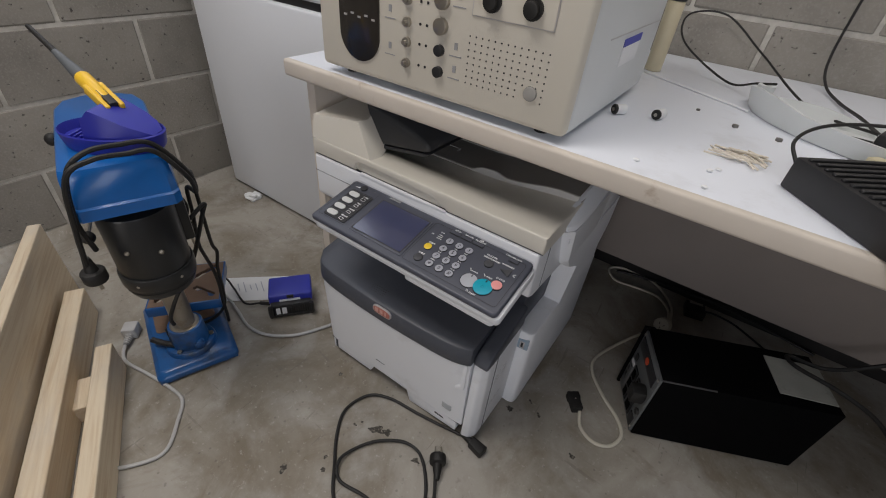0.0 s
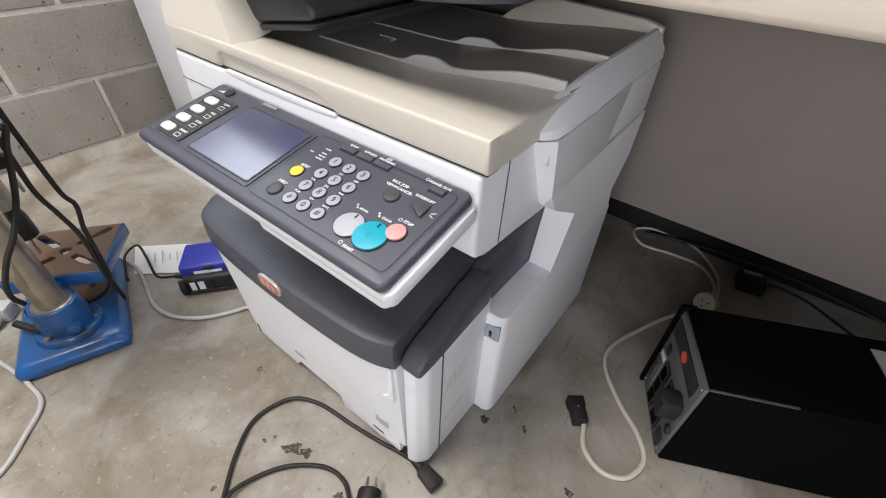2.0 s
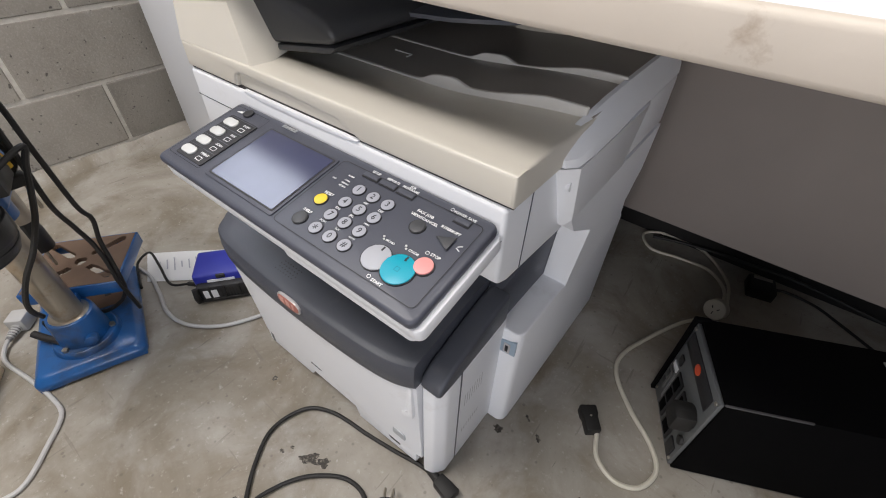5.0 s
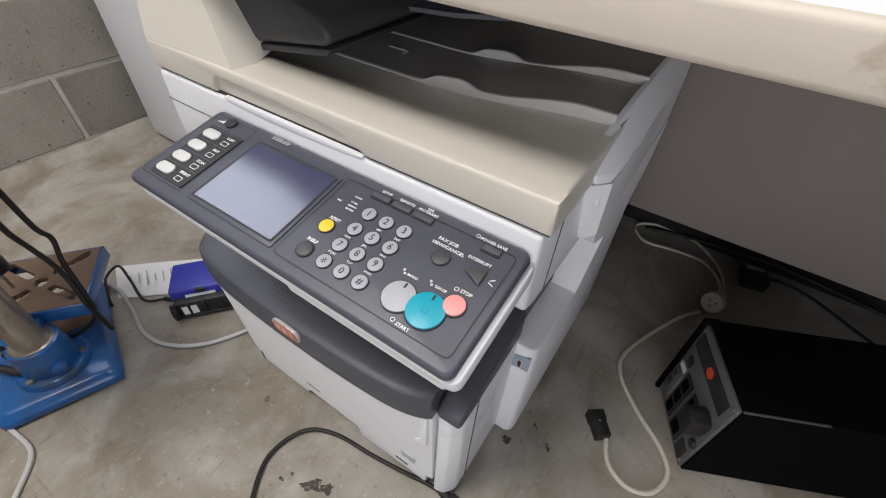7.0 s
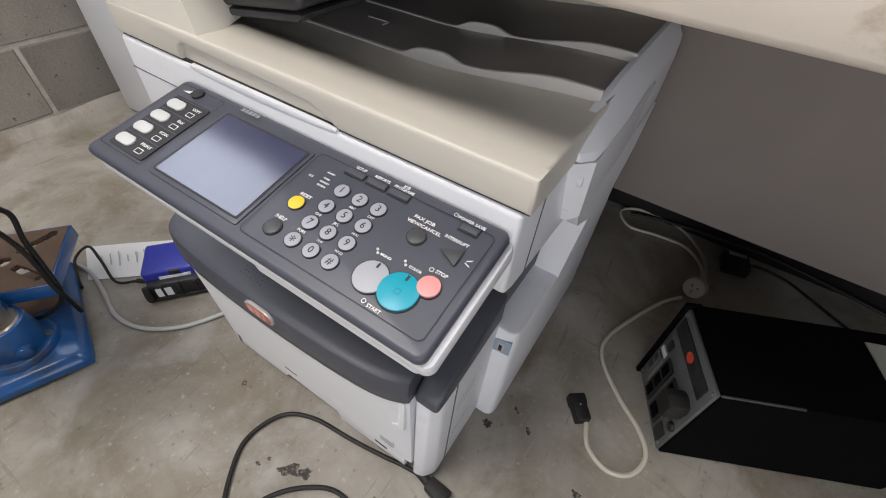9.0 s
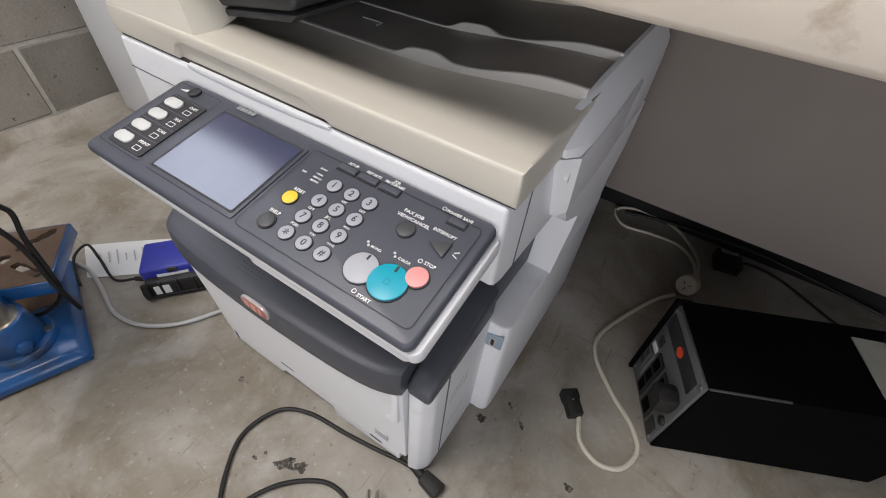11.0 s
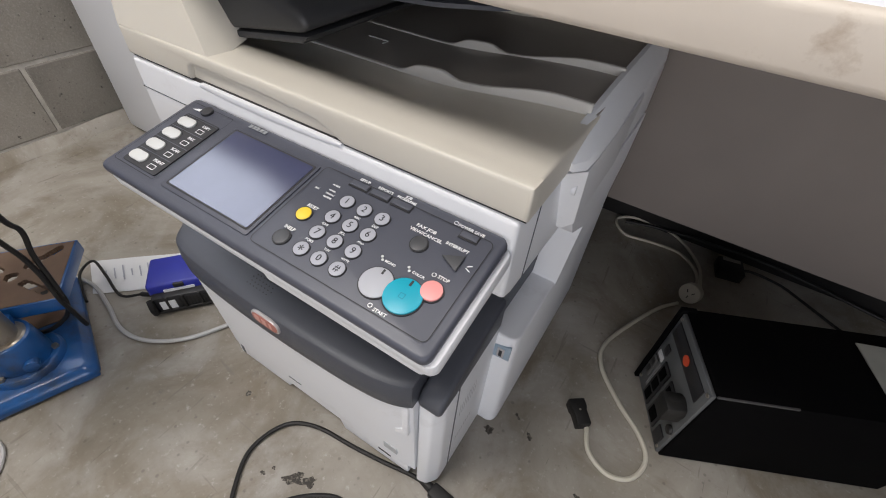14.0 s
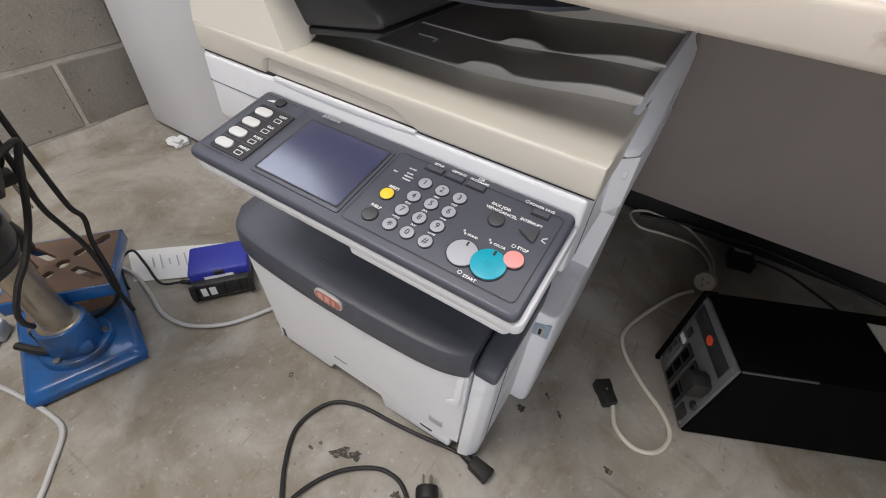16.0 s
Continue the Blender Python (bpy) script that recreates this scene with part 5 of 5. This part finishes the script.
# ---- instrument on the desk ----
inst = thing("bench_instrument", Matrix.Translation((-0.45, 0.72, 0.743)), "beige electronic bench instrument with knobs and a speaker grille", "instrument")
part("casing", box(-0.695, -0.2, 0.535, 0.93, 0.753, 1.15, 0.012, 3), M_PALE, inst, "pale grey casing")
fp = part("front_panel", box(-0.70, -0.2, 0.518, 0.54, 0.756, 1.14, 0.009, 3), M_BEIGE, inst, "beige front panel")
for x in (-0.66, -0.25):
    for y in (0.56, 0.88):
        part("foot", cyl((x, y, 0.743), 0.012, 0.022, "z", 18), M_RUBBER, inst)
stad = [(-0.5985 + 0.0465 * math.cos(a), (0.827 if math.sin(a) < 0 else 0.97) + 0.0465 * math.sin(a)) for a in (2 * math.pi * i / 40 for i in range(40))]
win = part("window", prism(stad, "y", 0.5155, 0.52, 0.001), M_GLASS, fp, "dark oval meter window")
for i in range(5):
    part("dial_mark", box(-0.632 + i * 0.016, -0.625 + i * 0.016, 0.5148, 0.516, 0.85 + 0.004 * (i % 2), 0.853 + 0.004 * (i % 2), 0), M_RIM, win)
for z in (0.80, 0.832, 0.861, 0.892, 0.923):
    part("toggle", join(cyl((-0.492, 0.512, z), 0.0075, 0.008, "y", 18, b=0.001), cyl((-0.492, 0.506, z), 0.0035, 0.008, "y", 12)), M_STEEL, fp)
    for dx in (0.025, 0.038):
        part("pilot_hole", cyl((-0.492 + dx, 0.5172, z + 0.001), 0.0022, 0.002, "y", 10), M_BLACK, fp)
for z, r, m in ((0.80, 0.0085, M_BLACK), (0.832, 0.0085, M_BLACK), (0.866, 0.012, M_STEEL), (0.9, 0.012, M_STEEL)):
    part("socket_knob", cyl((-0.426, 0.510, z), r, 0.01, "y", 22, b=0.001), m, fp)
for x, z in ((-0.529, 0.815), (-0.529, 0.87), (-0.529, 0.925), (-0.397, 0.805), (-0.397, 0.838), (-0.397, 0.905)):
    part("scale_mark", box(x - 0.003, x + 0.003, 0.5173, 0.5185, z, z + 0.01, 0), M_PRINT, fp)
    part("print_bar", box(x - 0.011, x + 0.011, 0.5173, 0.5185, z - 0.010, z - 0.0085, 0), M_PRINT, fp)
holes = bmesh.new()
for r in range(8):
    for c in range(13):
        if r >= 6 and c in (9, 10, 11):
            continue
        h = cyl((-0.374 + c * 0.0107, 0.5174, 0.862 - r * 0.0095), 0.0013, 0.001, "y", 6)
        me = bpy.data.meshes.new("tmp")
        h.to_mesh(me)
        h.free()
        holes.from_mesh(me)
        bpy.data.meshes.remove(me)
part("speaker_holes", holes, M_BLACK, fp, "rows of small speaker holes")
part("push_button", cyl((-0.263, 0.5135, 0.806), 0.0105, 0.006, "y", 24, b=0.002), mat("grey_button", (0.33, 0.32, 0.3), 0.45), fp, "round grey button")
bmo = prism([(-0.374, 0.889), (-0.246, 0.889), (-0.246, 0.97), (-0.374, 0.97)], "y", 0.5165, 0.5185, 0)
sub = part("sub_panel", bmo, M_RIM, fp)
part("sub_panel_face", box(-0.3725, -0.2475, 0.5158, 0.5175, 0.8905, 0.968, 0), M_BEIGE, sub)
for x in (-0.342, -0.28):
    part("knob", join(cyl((x, 0.503, 0.911), 0.0105, 0.014, "y", 24, b=0.002), cyl((x, 0.511, 0.911), 0.014, 0.004, "y", 24)), M_RUBBER, sub, "black control knob")
part("sticker", box(-0.2005, -0.1992, 0.70, 0.80, 0.826, 0.862, 0), M_PAPER, inst)
part("sticker_band", box(-0.2, -0.1988, 0.70, 0.80, 0.856, 0.868, 0), mat("blue_print", (0.06, 0.07, 0.4), 0.5), inst)
part("side_seam", box(-0.2005, -0.1993, 0.62, 0.92, 0.876, 0.8775, 0), M_RIM, inst)

can = thing("cream_canister", Matrix.Translation((-0.215, 1.16, 0.743)), "cream canister with a dark cap on the desk", "canister")
part("canister_body", cyl((-0.221, 1.14, 0.743), 0.019, 0.15, "z", 24, b=0.003), mat("cream_yellow_plastic", (0.62, 0.55, 0.38), 0.5), can)
part("cap", cyl((-0.221, 1.14, 0.893), 0.0205, 0.025, "z", 24, b=0.003), M_BLACK, can)
cord("white_rod", [(-0.228, 1.093, 0.7455), (-0.11, 1.03, 0.7455), (0.006, 0.965, 0.7455)], 0.0022, M_PAPER, "thin white rod lying on the desk", 4)


def battery(m):
    b = thing("battery_cell", m, "small white cylinder with a black end cap", "component", "cylinders on the desk")
    part("sleeve", cyl((0, 0, 0), 0.0085, 0.02, "x", 22, b=0.001), M_PAPER, b, world=False)
    part("end_cap", cyl((-0.003, 0, 0), 0.0087, 0.005, "x", 22, b=0.001), M_RUBBER, b, world=False)
    part("contact", cyl((-0.0042, 0, 0), 0.003, 0.002, "x", 14), M_STEEL, b, world=False)
    return b


battery(pose(-0.189, 0.735, 0.752, 0, 0, 48))
battery(pose(-0.124, 0.766, 0.752, 0, 0, 70))
for x, y, s in ((-0.073, 0.892, 0.004), (-0.003, 0.846, 0.006), (0.066, 0.832, 0.006)):
    bm = cyl((x, y, 0.743), s, s * 0.8, "z", 6, b=0.0008)
    tagged(part("hex_nut", bm, mat("tarnished_nut", (0.2, 0.19, 0.18), 0.5, 0.6) if s == 0.004 else bpy.data.materials["tarnished_nut"]), "small tarnished hex nut on the desk", "nut", "nuts on the desk")
rnd = random.Random(5)
M_MATCH = mat("pale_match_wood", (0.76, 0.7, 0.6), 0.7, var=0.1)
for i in range(22):
    bm = box(-0.021, 0.021, -0.0012, 0.0012, 0, 0.0024, 0.0004, 1)
    bm.transform(pose(0.018 + rnd.uniform(-0.026, 0.03), 0.69 + rnd.uniform(-0.022, 0.022), 0.7435 + 0.0022 * (i % 4), 0, rnd.uniform(-4, 4), -28 + rnd.uniform(-35, 35)))
    tagged(part("wood_splint", bm, M_MATCH), "pale thin wooden splint in a loose heap", "splint", "splints on the desk")
for x, y in ((-0.006, 0.542), (-0.009, 0.603), (0.001, 0.617), (-0.1, 0.56)):
    bm = ball((x, y, 0.7455), 0.0035, 1.4, 1, 0.7, 8)
    tagged(part("plastic_crumb", bm, M_PAPER), "tiny white plastic crumb on the desk", "crumb", "crumbs on the desk")

# black ribbed box at the desk edge
rib_box = thing("ribbed_black_box", pose(0.075, 0.632, 0.743, 0, 0, -51), "black ribbed plastic box on the desk edge", "box")
part("box_body", box(0.0, 0.36, 0.0, 0.13, 0.0, 0.044, 0.004), M_BLACK, rib_box, world=False)
for i in range(26):
    part("rib", box(0.012 + i * 0.0132, 0.0185 + i * 0.0132, 0.006, 0.124, 0.043, 0.0475, 0.001, 1), M_BLACK, rib_box, world=False)
tagged(part("cream_strip", box(-0.1, 0.12, -0.012, 0.012, 0, 0.02, 0.003), mat("cream_strip_plastic", (0.62, 0.56, 0.38), 0.5)), "cream plastic strip beside the black box", "strip").matrix_world = pose(0.255, 0.74, 0.7435, 0, 0, -45)

# white curved trough with cables
def channel(path):
    """A curved open channel: a U profile swept along path rows of x, y, width and wall height."""
    rings = []
    for i, (x, y, w, h) in enumerate(path):
        a, b = path[max(i - 1, 0)], path[min(i + 1, len(path) - 1)]
        d = Vector((b[0] - a[0], b[1] - a[1])).normalized()
        side = Vector((-d.y, d.x))
        prof = [(0.0, 0.0), (w, 0.0), (w + 0.005, h * 0.7), (w + 0.001, h * 0.7), (w - 0.005, 0.005), (0.006, 0.005), (-0.004, h), (-0.009, h)]
        rings.append([(x + side.x * o, y + side.y * o, 0.7445 + z) for o, z in prof])
    return solid(rings)


CH = [(0.004, 1.075, 0.02, 0.02), (0.0, 1.03, 0.045, 0.034), (0.012, 0.975, 0.075, 0.045), (0.043, 0.925, 0.1, 0.046), (0.09, 0.88, 0.125, 0.036), (0.155, 0.84, 0.14, 0.032), (0.24, 0.805, 0.14, 0.03), (0.33, 0.78, 0.14, 0.03), (0.42, 0.765, 0.14, 0.03)]
trough = thing("plastic_trough", Matrix.Translation((0.2, 0.88, 0.744)), "pale curved plastic trough on the desk", "tray")
part("trough_shell", channel(CH), M_PALE, trough)
part("end_lip", cyl((0.018, 1.062, 0.7445), 0.014, 0.036, "z", 20, r2=0.017, b=0.003), M_PALE, trough)
ad = thing("black_adapter", pose(0.235, 0.875, 0.7505, 0, 0, -18), "black mains adapter with a white label", "adapter")
part("adapter_body", box(-0.045, 0.05, -0.03, 0.03, 0, 0.034, 0.005), M_BLACK, ad, world=False)
part("sticker", box(-0.0458, -0.044, -0.02, 0.02, 0.008, 0.028, 0), M_PAPER, ad, world=False)
cord("desk_cable", [(0.195, 0.89, 0.775), (0.10, 1.06, 0.757), (-0.02, 1.30, 0.80), (-0.13, 1.36, 0.86), (-0.215, 1.34, 0.85), (-0.19, 1.25, 0.80), (-0.06, 1.15, 0.752), (0.0, 1.08, 0.775), (0.03, 1.03, 0.79)], 0.0024, M_RUBBER, "thin black cable curling over the desk", 10, "desk cables")
cord("desk_cable", [(0.118, 1.375, 1.35), (0.116, 1.372, 1.1), (0.114, 1.366, 0.9), (0.118, 1.352, 0.80), (0.135, 1.31, 0.757), (0.16, 1.2, 0.75), (0.185, 1.05, 0.76), (0.195, 0.9, 0.772)], 0.003, M_RUBBER, "black cable hanging down the block wall", 10, "desk cables")
cord("desk_cable", [(0.085, 0.665, 0.765), (0.072, 0.70, 0.785), (0.095, 0.745, 0.80), (0.15, 0.80, 0.805), (0.24, 0.83, 0.81), (0.36, 0.85, 0.81)], 0.0026, M_RUBBER, "black cable with a braided sleeve", 10, "desk cables")
cord("desk_cable", [(0.075, 0.93, 0.756), (0.12, 0.90, 0.760), (0.195, 0.872, 0.766)], 0.0024, M_RUBBER, "thin black cable curling over the desk", 8, "desk cables")

# ---- timber boards leaning beside the camera's way ----
def sawn_pine():
    """Raw pine: long grain along the boards, grey weathering, knots and smears."""
    m, n, link, b = node_mat("raw_pine")
    mp = n.new("ShaderNodeMapping")
    mp.inputs["Rotation"].default_value = (0, 0, radians(27.6))
    link(n.new("ShaderNodeTexCoord").outputs["Object"], mp.inputs["Vector"])
    v = mp.outputs["Vector"]
    c = mixed(n, link, (0.76, 0.65, 0.49), (0.62, 0.48, 0.32), noise_node(n, link, v, 9, 6, 0.6, 0.42, 0.68, (0.5, 9, 9, 0), 0.5))
    c = mixed(n, link, c, (0.56, 0.51, 0.45), noise_node(n, link, v, 3, 8, 0.62, 0.46, 0.66, (0.7, 1.4, 1.4, 0)), 0.8)
    c = mixed(n, link, c, (0.74, 0.62, 0.45), noise_node(n, link, v, 38, 4, 0.6, 0.5, 0.8, (0.4, 6, 6, 0)), 0.5)
    c = mixed(n, link, c, (0.14, 0.09, 0.05), noise_node(n, link, v, 8, 2, 0.5, 0.77, 0.8, (0.6, 1.5, 1.5, 0)), 0.85)
    link(c, b.inputs["Base Color"])
    b.inputs["Roughness"].default_value = 0.75
    bp = n.new("ShaderNodeBump")
    bp.inputs["Strength"].default_value, bp.inputs["Distance"].default_value = 0.35, 0.002
    link(noise_node(n, link, v, 30, 5, 0.6, 0, 1, (0.4, 6, 6, 0)), bp.inputs["Height"])
    link(bp.outputs["Normal"], b.inputs["Normal"])
    return m


M_WOOD = sawn_pine()
pallet = thing("timber_pallet", Matrix.Translation((-1.06, 0.0, 0)), "raw pine pallet lying beside the drill press", "pallet")


def board(x, y, length, w, z0, z1):
    """A sawn board that runs from its far end at x, y towards the room."""
    bm = box(0, length, 0, w, z0, z1, 0.002, 1)
    bm.transform(pose(x, y, 0, 0, 0, -27.6))
    part("board", bm, M_WOOD, pallet)


board(-1.046, 0.028, 0.75, 0.035, 0.0, 0.10)
board(-1.307, 0.061, 0.95, 0.045, 0.0, 0.10)
board(-1.446, 0.082, 1.05, 0.03, 0.0, 0.245)
board(-1.19, -0.04, 0.75, 0.025, 0.0, 0.06)
bm = box(0, 0.09, 0.002, 0.10, 0.0, 0.05, 0.002, 1)
bm.transform(pose(-1.06, -0.092, 0, 0, 0, -27.6))
part("cross_board", bm, M_WOOD, pallet)

# ---- stains on the floor ----
def blot(x, y, r, seed, n=26, ecc=1.0, turn=0.0):
    bm = bmesh.new()
    ring = []
    for i in range(n):
        a = 2 * math.pi * i / n
        k = r * (0.75 + 0.55 * noise.noise((math.cos(a) * 1.6 + seed, math.sin(a) * 1.6, seed * 3.1)) + 0.25 * noise.noise((math.cos(a) * 4 + seed, math.sin(a) * 4, 7)))
        px, py = k * math.cos(a) * ecc, k * math.sin(a)
        ring.append(bm.verts.new((x + px * math.cos(turn) - py * math.sin(turn), y + px * math.sin(turn) + py * math.cos(turn), 0.0006)))
    bm.faces.new(ring)
    return bm


for i, (x, y, r, e, tn) in enumerate(((-0.403, 0.333, 0.0095, 2.7, 0.5), (-0.381, 0.343, 0.0105, 1.4, 0.6), (-0.40, 0.345, 0.004, 2.4, 0.3), (-0.454, 0.311, 0.005, 1.2, 0.3), (-0.445, 0.327, 0.004, 1.0, 0), (-0.587, 0.391, 0.007, 1.1, 0), (-0.173, 0.59, 0.009, 1.1, 0), (0.007, 0.572, 0.008, 1.2, 0), (-0.504, 0.139, 0.013, 0.7, 0.4), (-0.434, 0.19, 0.007, 1, 0), (-0.45, 0.213, 0.006, 1, 0), (-0.282, 0.333, 0.008, 1.4, 0.2), (-0.105, 0.621, 0.005, 2.2, -0.7), (-0.14, 0.644, 0.004, 2.5, -0.6), (-0.35, 0.05, 0.01, 1.2, 0))):
    tagged(part("floor_stain", blot(x, y, r, i * 1.7, ecc=e, turn=tn), M_STAIN), "dark dried stain on the concrete floor", "stain", "floor stains", "stuff")

# ---- blocks of the two masonry walls ----
def block_mesh(w, h, seed, axis):
    """A rough concrete block face with chipped edges; axis is the way the wall runs."""
    bm = box(-w / 2, w / 2, 0.0, 0.03, -h / 2, h / 2, 0.003, 1)
    rnd = random.Random(seed)
    for v in bm.verts:
        v.co += Vector((rnd.uniform(-1, 1), 0, rnd.uniform(-1, 1))) * 0.0016
    me = bpy.data.meshes.new("block")
    if axis == "y":
        bm.transform(Matrix.Rotation(radians(90), 4, "Z"))
    bm.to_mesh(me)
    bm.free()
    me.materials.append(M_BLOCK)
    return me


def lay(wall, axis, lo, hi, x0, z0, pitch, course, at, kinds, gap=None):
    """Courses in running bond; x0 is a joint of the first course, gap an opening to leave free."""
    for k in range(14):
        z = z0 + course * k
        if z + course > CZ:
            break
        off = x0 + (pitch / 2 if k % 2 else 0)
        n = math.floor((lo - off) / pitch)
        while off + n * pitch < hi:
            a, b = max(lo, off + n * pitch), min(hi, off + (n + 1) * pitch)
            n += 1
            if gap and gap[2] - course < z < gap[3]:
                if a < gap[0] < b:
                    b = gap[0] + 0.006
                elif a < gap[1] < b:
                    a = gap[1] - 0.006
                elif gap[0] <= a and b <= gap[1]:
                    continue
            if b - a < 0.05:
                continue
            me = kinds[(n * 7 + k * 3) % 4] if b - a > pitch - 0.001 else block_mesh(b - a - 0.012, course - 0.012, n + k, axis)
            ob = new("block", me)
            c = (a + b) / 2
            ob.location = (at, c, z + course / 2) if axis == "y" else (c, at, z + course / 2)
            ob.parent = wall


COURSE, PITCH = 0.206, 0.418
kinds_w = [block_mesh(PITCH - 0.012, COURSE - 0.012, s, "y") for s in range(4)]
lay(wall_west, "y", SY, NY, 0.640 - PITCH / 2, 0.034 - COURSE, PITCH, COURSE, WX, kinds_w, WIN)
kinds_n = [block_mesh(0.4 - 0.012, 0.206 - 0.012, 20 + s, "x") for s in range(4)]
lay(wall_north, "x", WX, EX, -0.425, 0.034 - 0.206, 0.4, 0.206, NY, kinds_n)
